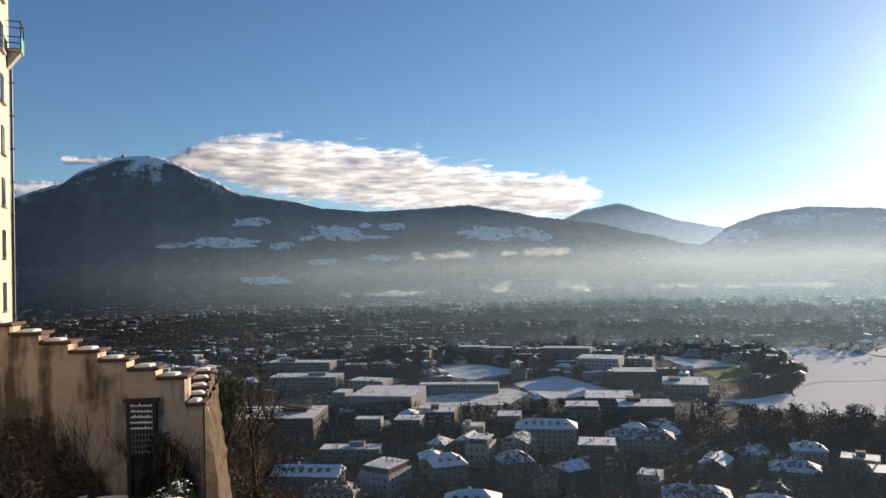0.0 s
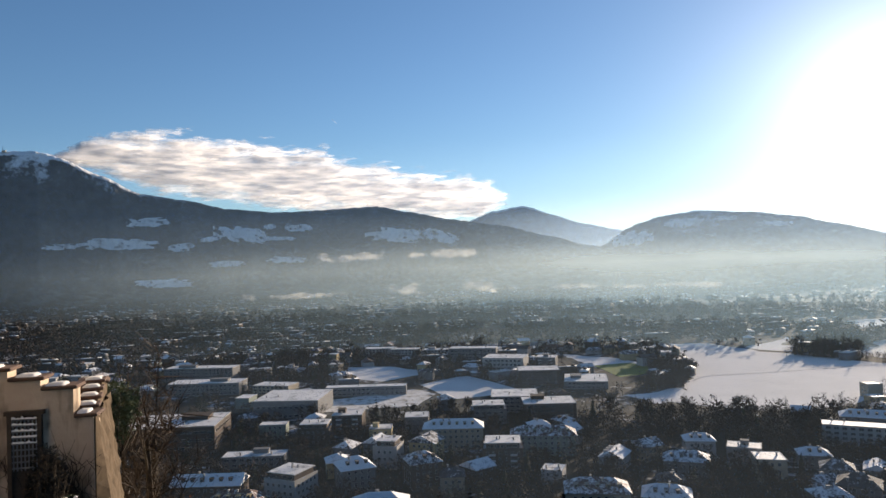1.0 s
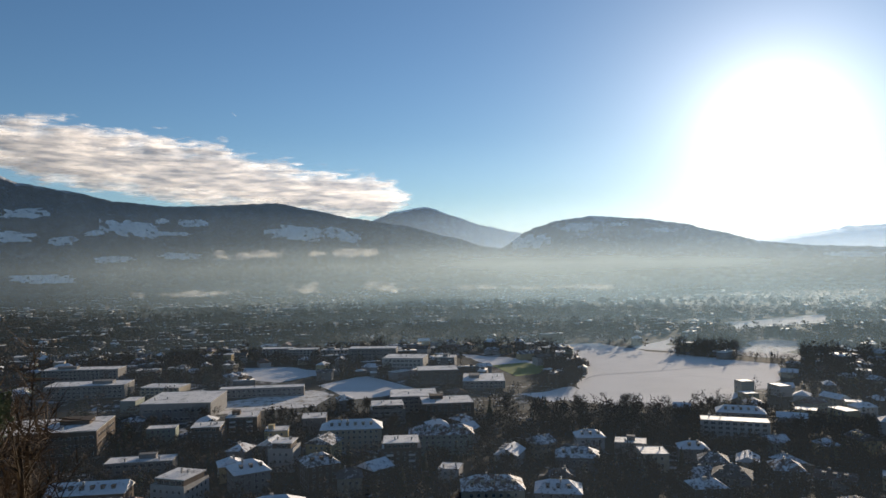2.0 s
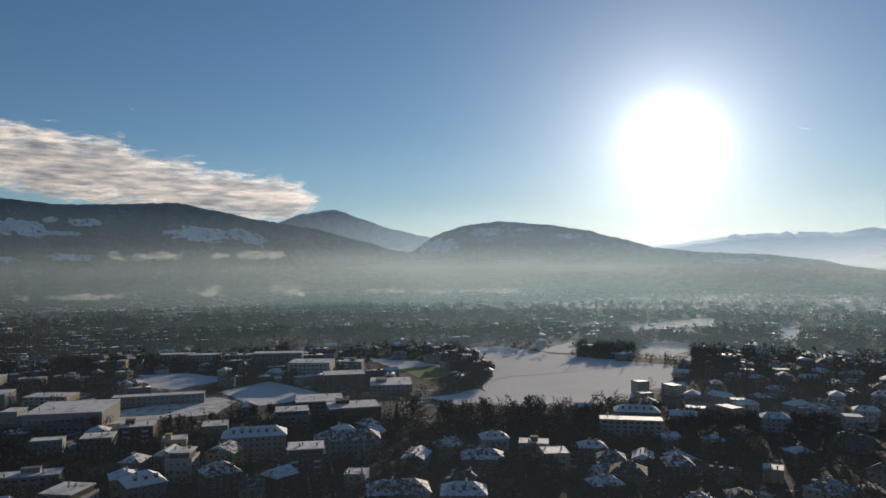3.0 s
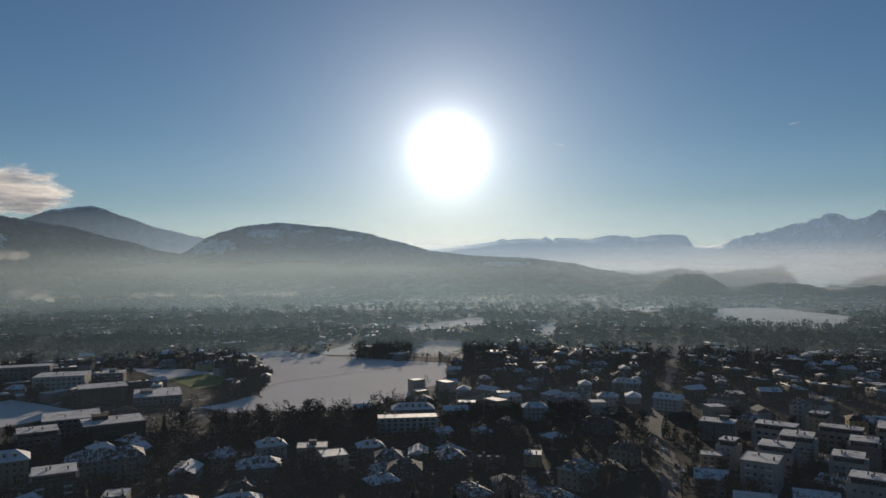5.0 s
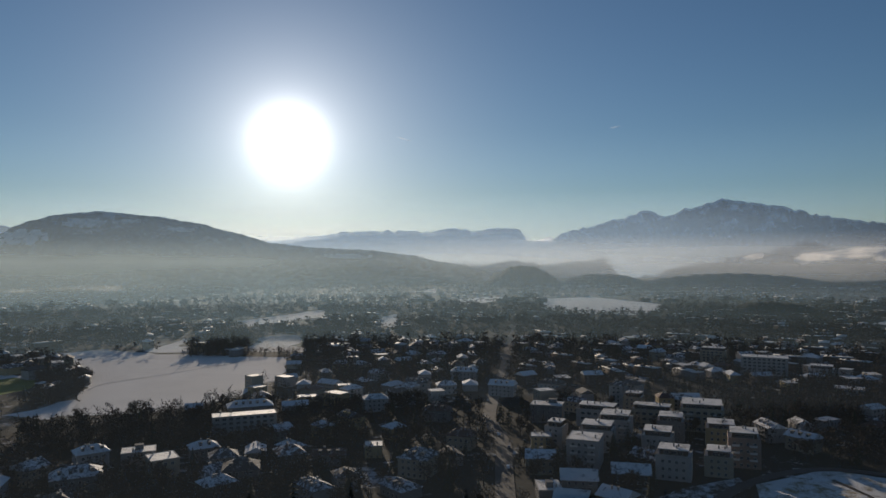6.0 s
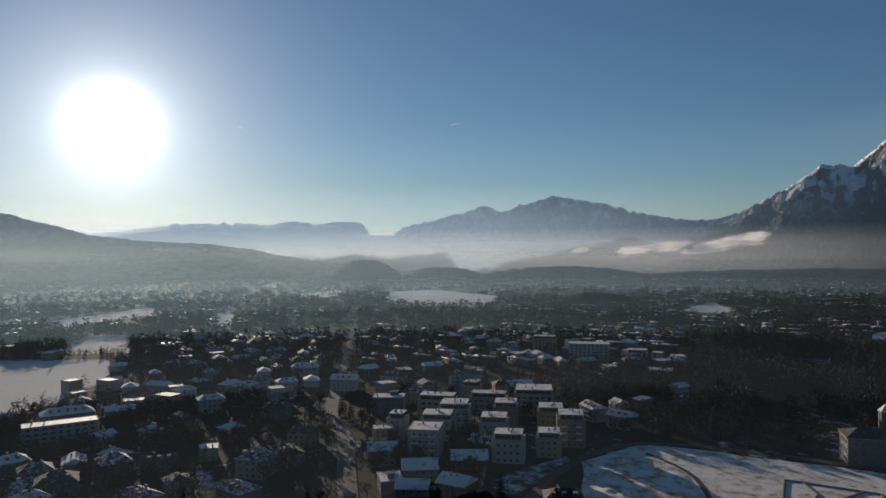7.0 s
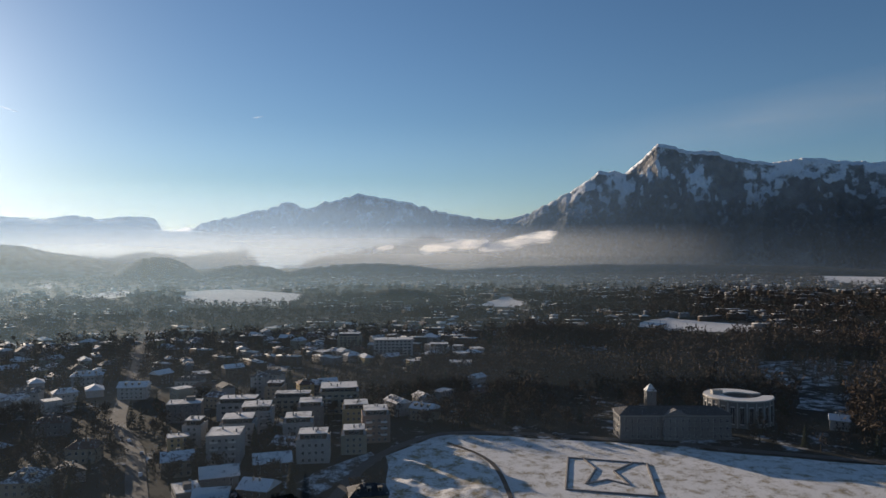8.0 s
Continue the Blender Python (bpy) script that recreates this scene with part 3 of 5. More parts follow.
NEAR_VEIL = veil_mat("near_veil", (0.48, 0.64, 0.84), 0.019, 500, 0.4)
CLOUD = veil_mat("cloud", (0.90, 0.89, 0.90), 0.95, 330, 0.5, 4.5, True, 11.0)
CLOUD_FRONT = veil_mat("cloud_front", (0.93, 0.91, 0.90), 0.7, 210, 0.6, 5.0, True, 11.0)
TRAIL = veil_mat("vapour_trail", (0.95, 0.95, 0.96), 0.16, 60, 0.3, 2.0, True, 3.0)
WISP = veil_mat("fog_wisp", (0.92, 0.92, 0.88), 0.2, 40, 1.1, 2.6, True, 2.2)
CIRRUS = veil_mat("cirrus", (0.9, 0.92, 0.96), 0.10, 420, 1.5, 6.0, False, 2.5, ((0.0, 0.0), (0.35, 0.7), (0.5, 1.0), (0.7, 0.6), (1.0, 0.0)))
BANK = veil_mat("fog_bank", (0.95, 0.93, 0.90), 0.85, 150, 0.36, 4.0, True)
# centred near the sun; side fade builds its stronger scatter into the sheets
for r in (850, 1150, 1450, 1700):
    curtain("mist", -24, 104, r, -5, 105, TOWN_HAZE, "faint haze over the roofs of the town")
# added sheets lift the darks over the nearest roofs, haze and glare together
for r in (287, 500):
    curtain("mist", -80, 150, r, -5, 105, NEAR_VEIL, "faint added veil of haze and glare over the nearest roofs")
curtain("mist", -32, 84, 1720, 0, 235, MIST, "pale mist lying along the foot of the mountains")
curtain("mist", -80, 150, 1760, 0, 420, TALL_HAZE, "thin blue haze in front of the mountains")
curtain("mist", 48, 105, 2940, 65, 198, GAP_MIST, "bright mist floating in front of the far mountains")
curtain("mist", 48, 105, 2930, -2, 136, GAP_MIST, "bright mist on the plain behind the low wooded hills")
curtain("mist", 32, 76, 3550, -30, 205, LIGHT_MIST, "bright mist in the wide gap behind the rounded mountain")
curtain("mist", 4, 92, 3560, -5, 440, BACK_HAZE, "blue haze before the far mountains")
curtain("mist", 45, 165, 1815, -5, 160, RIGHT_MIST, "thin mist over the far woods")
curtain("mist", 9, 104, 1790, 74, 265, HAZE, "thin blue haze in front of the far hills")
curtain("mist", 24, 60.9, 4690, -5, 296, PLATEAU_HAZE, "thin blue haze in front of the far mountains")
curtain("cloud", 92, 132, 4650, EYE + 620, EYE + 1010, CIRRUS, "thin veil of high cloud over the rocky mountain", 420)
# the long cloud over the mountain: azimuth, lower and upper edge in degrees
LONG_CLOUD = [(-25.0, 8.2, 8.7), (-21.8, 8.0, 8.9), (-19.8, 7.7, 9.8), (-18.3, 7.2, 10.9), (-16.2, 6.3, 11.4), (-13.6, 5.3, 11.7), (-8.2, 4.5, 11.0), (-1.8, 3.8, 10.2), (0.9, 3.5, 9.0), (8.3, 2.8, 8.0), (11.4, 3.2, 7.2), (14.2, 4.7, 6.0)]


def cloud(profile, r, mat, label):
    n, rows = 110, 8
    vs, fs, uv = [], [], []
    a0, a1 = profile[0][0], profile[-1][0]
    lower, upper = [(a, lo) for a, lo, hi in profile], [(a, hi) for a, lo, hi in profile]
    for i in range(n + 1):
        u = i / n
        az = a0 + (a1 - a0) * u
        lo, hi = lerp_list(lower, az), lerp_list(upper, az) + 0.25 * fbm(az * 0.9, 3.0, 1.0, 4)
        for j in range(rows + 1):
            v = j / rows
            vs.append((*polar(r + 60 * math.sin(math.pi * v), az), EYE + r * math.tan(radians(lo + (hi - lo) * v))))
            uv.append((u, v))
    for i in range(n):
        for j in range(rows):
            a = i * (rows + 1) + j
            fs.append((a, a + rows + 1, a + rows + 2, a + 1))
    tagged(new("cloud", raw("cloud", vs, fs, mat, uv)), label, "cloud", "", "stuff")


for dr, mat in ((0, CLOUD), (-40, CLOUD_FRONT)):
    cloud(LONG_CLOUD, 4880 + dr, mat, "long grey-white cloud with a torn edge over the ridge")
cloud([(-34, 5.4, 6.6), (-31, 5.6, 7.2), (-27.5, 6.0, 7.0)], 4870, CLOUD_FRONT, "thin cloud behind the mountain's shoulder")
cloud([(-29, 8.0, 8.8), (-25, 8.1, 9.0), (-20, 8.0, 9.0)], 4875, CLOUD_FRONT, "thin cloud behind the summit")
for az, el, w in ((-1.0, 11.75, 0.35), (67.6, 10.2, 0.6), (50.6, 9.6, 0.9)):
    curtain("vapour_trail", az - w, az + w, 4700, EYE + 4700 * math.tan(radians(el)) - 7, EYE + 4700 * math.tan(radians(el)) + 7, TRAIL, "short thin vapour trail high in the sky", 18 if az > 60 else -40)
curtain("fog_bank", -4.5, 5.5, 1690, 119, 142, WISP, "thin bright streak of fog along the wooded slope", 4)
curtain("fog_bank", 2.0, 14.0, 1685, 117, 143, WISP, "thin bright streak of fog along the wooded slope", 3)
curtain("fog_bank", 59.0, 63.0, 4232, EYE + 44, EYE + 112, BANK, "small bright cloud in the gap of the mountains", 50)
curtain("fog_bank", 79.6, 87.0, 2905, EYE - 30, EYE + 37, BANK, "bright fog bank lying before the rocky mountain", 50)
curtain("fog_bank", 84.6, 92.2, 2900, EYE - 20, EYE + 57, BANK, "bright fog bank lying before the rocky mountain", 76)
curtain("fog_bank", 76.3, 78.6, 2905, EYE - 24, EYE + 11, BANK, "small bright fog bank over the plain", 26)
for az, w in ((4.5, 2.0), (10.5, 2.2), (18, 8), (-4, 6), (27, 6)):
    curtain("fog_bank", az - w, az + w, 1680, 34, 52 if w > 3 else 66, WISP, "bright low fog on the edge of the town")


# ---- buildings ----
def window_mesh(w, h):
    v1, f1 = boxes((0, 0, 0, w, 0.10, h))
    v2, f2 = boxes((0, -0.03, 0.08, w / 2 - 0.12, 0.10, h - 0.16))
    vs = v1 + [(x - w / 4 + 0.02, y, z) for x, y, z in v2] + [(x + w / 4 - 0.02, y, z) for x, y, z in v2]
    fs = f1 + [tuple(i + 8 for i in f) for f in f2] + [tuple(i + 16 for i in f) for f in f2]
    return raw("window", vs, fs, [FRAME, GLASS], slots=[0] * 6 + [1] * 12)


WINDOW = window_mesh(1.3, 1.5)
WIDE_WINDOW = window_mesh(2.4, 1.6)
TALL_WINDOW = window_mesh(1.2, 2.3)
CHIMNEY = raw("chimney", *boxes((0, 0, 0, 0.7, 0.7, 1.6), (0, 0, 1.6, 0.9, 0.9, 0.15)), CONCRETE)
BALCONY = raw("balcony", *boxes((0, 0, 0, 3.4, 1.3, 0.18)), CONCRETE)
RAILING = raw("railing", *boxes((0, -0.62, 0.18, 3.4, 0.06, 0.95), (-1.67, 0, 0.18, 0.06, 1.2, 0.95), (1.67, 0, 0.18, 0.06, 1.2, 0.95)), FRAME)
HOUSES = []
TONE = {WHITE: "white", CREAM: "cream", YELLOW: "yellow", GREY: "grey", GREEN: "pale green", ROSE: "reddish", BROWN: "brown"}


def roof_parts(w, d, h, rise, over, hip):
    """Verts and faces of a pitched roof with eaves; hip: how far the ridge stops short of the ends."""
    a, b, r = w / 2 + over, d / 2 + over, w / 2 + over - hip
    e = 0.18
    vs = [(-a, -b, h), (a, -b, h), (a, b, h), (-a, b, h), (-a, -b, h + e), (a, -b, h + e), (a, b, h + e), (-a, b, h + e), (-r, 0, h + rise), (r, 0, h + rise)]
    return vs, [(0, 3, 2, 1), (0, 1, 5, 4), (1, 2, 6, 5), (2, 3, 7, 6), (3, 0, 4, 7), (4, 5, 9, 8), (6, 7, 8, 9), (5, 6, 9), (7, 4, 8)]


def windows_on(ob, w, d, h, mesh, floors, gap, sides, ground=1.0):
    for side in sides:
        length, off = (w, d / 2) if side in "fb" else (d, w / 2)
        turn = {"f": 0, "r": 90, "b": 180, "l": -90}[side]
        n = max(1, int((length - 1.4) / gap))
        for fl in range(floors):
            z = ground + fl * (h - 0.4) / floors
            for i in range(n):
                x = (i - (n - 1) / 2) * gap
                under("window", mesh, ob, pose(0, 0, 0, 0, 0, turn) @ pose(x, -off - 0.02, z))


def house(x, y, w, d, h, yaw, style, tone=WHITE, storeys=0, sides="fl", roof=None, extra=True):
    """style: flat, hip, gable or shed. The front faces -y before it is turned by yaw."""
    HOUSES.append((x, y, max(w, d) * 0.62))
    storeys = storeys or max(1, round(h / 3.1))
    what = {"flat": "flat snowy roof", "hip": "snow-patched hipped roof", "gable": "snow-patched gabled roof", "shed": "low roof under smooth snow"}[style]
    ob = base("apartment_block" if style == "flat" and h > 11.5 else "house" if style != "shed" else "shed", x, y, 0, yaw, f"{TONE[tone]} plastered {storeys}-storey house with a {what}",
              "building", "buildings of the town")
    wall = PLASTERS[tone]
    if style == "flat" and 11.5 < h and w < 30 and extra and int(x * 3 + y) % 3:
        low = h - 2.9
        under("wall", box_mesh("wall", wall, (0, 0, 0, w, d, low)), ob)
        under("terrace", box_mesh("terrace", SNOW_ROOF, (0, 0, low, w - 0.3, d - 0.3, 0.12)), ob, None, "snowy terrace round the top storey")
        under("parapet", box_mesh("parapet", wall, (0, -d / 2 + 0.1, low, w, 0.2, 0.8), (-w / 2 + 0.1, 0.1, low, 0.2, d - 0.4, 0.8), (w / 2 - 0.1, 0.1, low, 0.2, d - 0.4, 0.8)), ob)
        attic = under("attic", box_mesh("attic", PLASTERS[BROWN], (0, 0, 0, w - 3.4, d - 3.4, 2.7)), ob, pose(0, 0.5, low + 0.1), "dark set-back top storey")
        windows_on(attic, w - 3.4, d - 3.4, 2.6, WIDE_WINDOW, 1, 3.0, "f", 0.5)
        slab = under("roof_slab", box_mesh("roof_slab", CONCRETE, (0, 0, 0, w - 1.8, d - 1.8, 0.25)), ob, pose(0, 0.4, low + 2.8))
        under("roof_snow", box_mesh("roof_snow", SNOW_ROOF, (0, 0, 0.25, w - 2.1, d - 2.1, 0.16)), slab, None, "patchy snow on the flat roof")
        rnd = random.Random(int(x * 7 + y))
        for _ in range(3):
            under("roof_vent", CHIMNEY, ob, pose(w * rnd.uniform(-0.3, 0.3), d * rnd.uniform(-0.25, 0.25), low + 2.9))
        h, storeys = low, storeys - 1
    elif style == "flat":
        under("wall", box_mesh("wall", wall, (0, 0, 0, w, d, h)), ob)
        t = 0.3
        under("parapet", box_mesh("parapet", CONCRETE, (0, -d / 2, h, w + 0.3, t, 0.5), (0, d / 2, h, w + 0.3, t, 0.5), (-w / 2, 0, h, t, d - t, 0.5), (w / 2, 0, h, t, d - t, 0.5)), ob)
        under("roof_snow", box_mesh("roof_snow", SNOW_ROOF, (0, 0, h, w - t - 0.02, d - t - 0.02, 0.38)), ob, None, "patchy snow on the flat roof")
        if extra:
            rnd = random.Random(int(x * 7 + y))
            if rnd.random() < 0.55:
                under("roof_hut", box_mesh("roof_hut", wall, (0, 0, 0, w * 0.25, d * 0.3, 2.2), (0, 0, 2.2, w * 0.27, d * 0.33, 0.2)), ob, pose(w * rnd.uniform(-0.25, 0.25), d * rnd.uniform(-0.1, 0.25), h + 0.38))
            for _ in range(2):
                under("roof_vent", CHIMNEY, ob, pose(w * rnd.uniform(-0.4, 0.4), d * rnd.uniform(-0.4, 0.4), h + 0.3))
    else:
        rise = min(w, d) * (0.22 if style == "shed" else 0.28)
        eave = h - rise * 0.45
        vs, fs = boxes((0, 0, 0, w, d, eave))
        if style != "hip":
            o = len(vs)
            for sx in (-w / 2, w / 2):
                vs += [(sx, -d / 2, eave), (sx, d / 2, eave), (sx, 0, eave + rise * 0.93)]
            fs += [(o, o + 2, o + 1), (o + 3, o + 4, o + 5), (o, o + 3, o + 5, o + 2), (o + 1, o + 2, o + 5, o + 4)]
        under("wall", raw("wall", vs, fs, wall), ob)
        mat = SNOW_ROOF if style == "shed" else roof or (ROOF_DARK, ROOF_RED)[int(abs(x + y)) % 2]
        under("roof", raw("roof", *roof_parts(w, d, eave, rise, 0.6, min(w, d) * 0.42 if style == "hip" else 0.0), mat), ob)
        if extra and style != "shed":
            rnd = random.Random(int(x * 3 + y))
            for _ in range(2):
                under("chimney", CHIMNEY, ob, pose(w * rnd.uniform(-0.2, 0.2), d * rnd.choice((-0.12, 0.12)), eave + rise * 0.68))
            if w > 14:
                n = int(w / 5)
                for i in range(n):
                    dm = under("dormer", raw("dormer", *boxes((0, 0, 0, 1.5, 2.2, 1.5), (0, -0.1, 1.5, 1.9, 2.6, 0.14)), [wall]), ob, pose((i - (n - 1) / 2) * 4.4, -d * 0.27, eave + rise * 0.36))
                    under("window", WINDOW, dm, pose(0, -1.1, 0.1) @ Matrix.Diagonal((0.8, 1, 0.8, 1)))
        h = eave
        storeys = max(1, round(h / 3.1))
    mesh = WIDE_WINDOW if style == "flat" and w > 22 else WINDOW
    if style == "flat" and h > 11.5 and w < 30 and extra:
        for fl in range(1, storeys):
            for sx in (-0.27, 0.27):
                bal = under("balcony", BALCONY, ob, pose(w * sx, -d / 2 - 0.6, fl * (h - 0.4) / storeys + 0.5))
                under("railing", RAILING, bal)
    windows_on(ob, w, d, h, mesh, storeys, 3.9 if mesh == WIDE_WINDOW else 3.1, sides)
    return ob


# the quarter straight ahead of the castle
B = house
B(-113, 452, 64, 40, 14, -4, "flat", BROWN, 3, "fr")
B(-44, 530, 47, 45, 12, -12, "flat", GREY, 2)
B(-126, 633, 62, 25, 10, -9, "flat", GREY)
B(-147, 715, 68, 20, 12, -12, "flat", GREY)
B(-93, 720, 20, 14, 7, -12, "flat"), B(-66, 722, 19, 14, 7, -12, "flat"), B(-66, 612, 33, 20, 8, -22, "flat", CREAM)
B(10, 584, 66, 12, 7, -8, "flat", GREY)
B(31, 814, 36, 16, 11, -14, "flat"), B(59, 796, 33, 16, 11, -14, "flat"), B(92, 777, 32, 16, 11, -14, "flat")
B(128, 744, 50, 20, 15, -18, "flat", GREY, 4), B(145, 662, 39, 30, 15, -24, "flat", WHITE, 4), B(183, 654, 19, 20, 14, -24, "flat", GREY)
B(159, 597, 35, 25, 12, -11, "flat", BROWN), B(193, 571, 35, 40, 6, -18, "flat", GREY)
B(114, 496, 33, 30, 11, -12, "flat", GREY), B(88, 461, 23, 20, 12, -8, "flat", GREY), B(128, 458, 34, 25, 12, -9, "flat", BROWN)
B(56, 402, 34, 15, 14, -10, "hip", CREAM, 3), B(102, 377, 35, 15, 13, -14, "hip", GREEN, 3)
B(74, 352, 20, 18, 15, -12, "flat", BROWN, 5), B(17, 373, 13, 14, 14, -20, "flat", WHITE, 4), B(38, 380, 13, 15, 12, 60, "gable", YELLOW, 3)
B(31, 337, 15, 16, 14, 12, "hip", BROWN), B(-1, 339, 16, 16, 13, 14, "hip", GREY), B(-30, 332, 17, 18, 13, -32, "flat", WHITE, 4, "fr")
B(-54, 391, 33, 12, 6, -6, "flat", GREY), B(-68, 341, 32, 14, 9, -8, "gable", BROWN), B(-51, 310, 22, 14, 10, -10, "hip", YELLOW)
B(-24, 434, 19, 16, 12, -8, "flat", BROWN), B(-4, 456, 19, 18, 12, -8, "flat", BROWN), B(15, 419, 13, 12, 10, -7, "flat", YELLOW), B(39, 447, 15, 16, 10, -8, "flat", GREY)
B(9, 288, 23, 18, 11, -5, "hip", GREY), B(44, 326, 11, 12, 9, -6, "hip", CREAM), B(58, 336, 12, 12, 9, 30, "gable", BROWN)
B(151, 353, 12, 12, 9, 20, "gable", CREAM), B(182, 357, 15, 12, 9, -16, "hip"), B(159, 325, 21, 14, 9, -26, "hip", GREY), B(192, 309, 13, 14, 10, -20, "flat", CREAM)
B(99, 284, 26, 16, 12, -15, "hip", CREAM), B(126, 276, 19, 14, 10, -25, "hip", GREY), B(122, 396, 12, 12, 9, 25, "gable", WHITE)
# below the wide meadow
B(194, 333, 16, 12, 9, -32, "flat", GREY), B(271, 349, 37, 12, 11, -34, "flat", WHITE), B(295, 374, 28, 13, 11, -34, "hip", GREY), B(208, 270, 16, 14, 10, -40, "hip", GREY), B(238, 271, 13, 14, 10, -28, "hip", BROWN)
# the apartment quarter beside the street
B(439, 127, 25, 22, 16, -74, "flat", CREAM, 5, "fr"), B(405, 107, 16, 16, 13, -74, "flat", YELLOW, 4), B(375, 88, 15, 16, 17, -74, "flat", ROSE, 5)
B(410, 182, 24, 14, 13, -78, "flat"), B(428, 154, 24, 12, 13, -78, "flat", CREAM), B(385, 160, 18, 18, 15, -74, "flat", WHITE, 4), B(403, 134, 15, 16, 14, -74, "flat", GREY, 4)
B(360, 160, 18, 16, 14, -74, "flat", WHITE, 4), B(329, 153, 16, 18, 14, -74, "flat", WHITE, 4), B(370, 130, 16, 16, 13, -74, "flat", WHITE, 4)
B(335, 110, 16, 14, 14, -76, "flat", WHITE, 4), B(352, 94, 13, 14, 12, -76, "flat", CREAM, 4)
B(316, 124, 17, 15, 7, -66, "shed", BROWN, 1, "f"), B(294, 140, 16, 15, 7, -62, "shed", GREY, 1, "f"), B(276, 68, 15, 12, 8, -70, "hip", CREAM)
B(472, 194, 10, 12, 16, -83, "hip", WHITE), B(455, 176, 12, 12, 14, -83, "flat", CREAM), B(469, 160, 10, 12, 12, -60, "hip", YELLOW)
B(402, 213, 20, 14, 11, -70, "flat", GREY), B(352, 181, 10, 12, 14, -80, "flat"), B(340, 184, 11, 9, 8, -60, "flat", YELLOW), B(306, 166, 14, 12, 9, -62, "gable", CREAM)
B(268, 212, 15, 16, 11, -78, "hip", CREAM), B(262, 128, 13, 12, 9, -70, "shed", GREY, 2, "f")
B(674, 140, 38, 18, 15, -80, "flat", WHITE, 5), B(722, 197, 24, 14, 14, -84, "flat", CREAM), B(585, 104, 10, 12, 9, -60, "flat", YELLOW), B(654, 92, 19, 14, 14, -84, "flat", WHITE), B(583, 64, 19, 14, 9, -84, "flat")
B(427, -171, 10, 10, 7, -110, "gable"), B(457, 280, 19, 12, 10, -75, "gable", WHITE), B(489, 255, 19, 12, 9, -83, "hip"), B(498, 344, 22, 12, 9, -64, "hip"), B(434, 344, 17, 12, 9, -70, "gable")
B(363, 272, 17, 12, 9, -70, "hip", GREY), B(319, 222, 14, 12, 9, -75, "hip", CREAM)


def palace():
    ob = base("palace", 400, -73, 0, -83, "long pale grey palace with tall windows and a dark roof", "building", "buildings of the town")
    HOUSES.append((399, -73, 40))
    w, d, h = 60, 16, 13
    under("wall", box_mesh("wall", PLASTERS[GREY], (0, 0, 0, w, d, h), (0, -d / 2 - 0.6, 0, 14, 1.2, h)), ob)
    under("cornice", box_mesh("cornice", CONCRETE, (0, 0, h, w + 1, d + 1, 0.5)), ob)
    under("roof", raw("roof", *roof_parts(w, d, h + 0.5, 3.4, 0.8, 7), ROOF_DARK), ob)
    under("gable", raw("gable", [(-7, -9.2, h + 0.5), (7, -9.2, h + 0.5), (0, -9.2, h + 3.6), (-7, -4, h + 0.5), (7, -4, h + 0.5), (0, -4, h + 3.6)], [(0, 1, 2), (3, 5, 4), (0, 2, 5, 3), (1, 4, 5, 2)], PLASTERS[GREY]), ob)
    windows_on(ob, w, d + 2.44, h, TALL_WINDOW, 3, 3.4, "f", 1.2)
    windows_on(ob, w, d, h, TALL_WINDOW, 3, 3.4, "l", 1.2)


def ring_building():
    ob = base("round_building", 440, -118, 0, -83, "round grey building with a snowy roof winding like a snail", "building", "buildings of the town")
    HOUSES.append((436, -116, 24))
    n, h = 60, 15.0

    def outer(k):
        return 16.0 + 4.5 * k

    def ring(inset, grow, z0, z1):
        """A ring that winds outwards and stays open where its ends pass each other; k runs from 0 to 1 along it."""
        vs, fs = [], []
        for i in range(n + 1):
            k = i / n
            a = radians(12 + 338 * k)
            c, s = math.cos(a), math.sin(a)
            width = 5.0 + 5.5 * math.sin(math.pi * k) ** 0.5
            r1, r0 = outer(k) + grow, outer(k) - width + inset
            vs += [(r0 * c, r0 * s, z0), (r1 * c, r1 * s, z0), (r1 * c, r1 * s, z1), (r0 * c, r0 * s, z1)]
        for i in range(n):
            a, b = 4 * i, 4 * (i + 1)
            for k in range(4):
                fs.append((a + k, b + k, b + (k + 1) % 4, a + (k + 1) % 4))
        fs += [(0, 1, 2, 3), (4 * n + 3, 4 * n + 2, 4 * n + 1, 4 * n)]
        return vs, fs

    under("wall", raw("wall", *ring(0, 0, 0, h), PLASTERS[GREY]), ob)
    under("roof_edge", raw("roof_edge", *ring(-0.5, 0.8, h, h + 0.6), CONCRETE), ob)
    under("roof_snow", raw("roof_snow", *ring(0, 0.3, h + 0.6, h + 0.9), SNOW), ob, None, "smooth snow on the winding roof")
    pier = box_mesh("pier", CONCRETE, (0, 0, 0, 0.8, 0.5, h - 0.5))
    for i in range(22):
        k = (i + 0.5) / 22
        a = 12 + 338 * k + 90
        under("pier", pier, ob, pose(0, 0, 0, 0, 0, a) @ pose(0, -outer(k) - 0.2, 0))
        under("window", WIDE_WINDOW, ob, pose(0, 0, 0, 0, 0, a + 7.5) @ pose(0, -outer(k) - 0.1, 2) @ Matrix.Diagonal((1, 1, 6.5, 1)))
    under("roof_hut", box_mesh("roof_hut", CONCRETE, (0, 0, 0, 6, 4, 2.4)), ob, pose(-11, 2, h + 0.9))


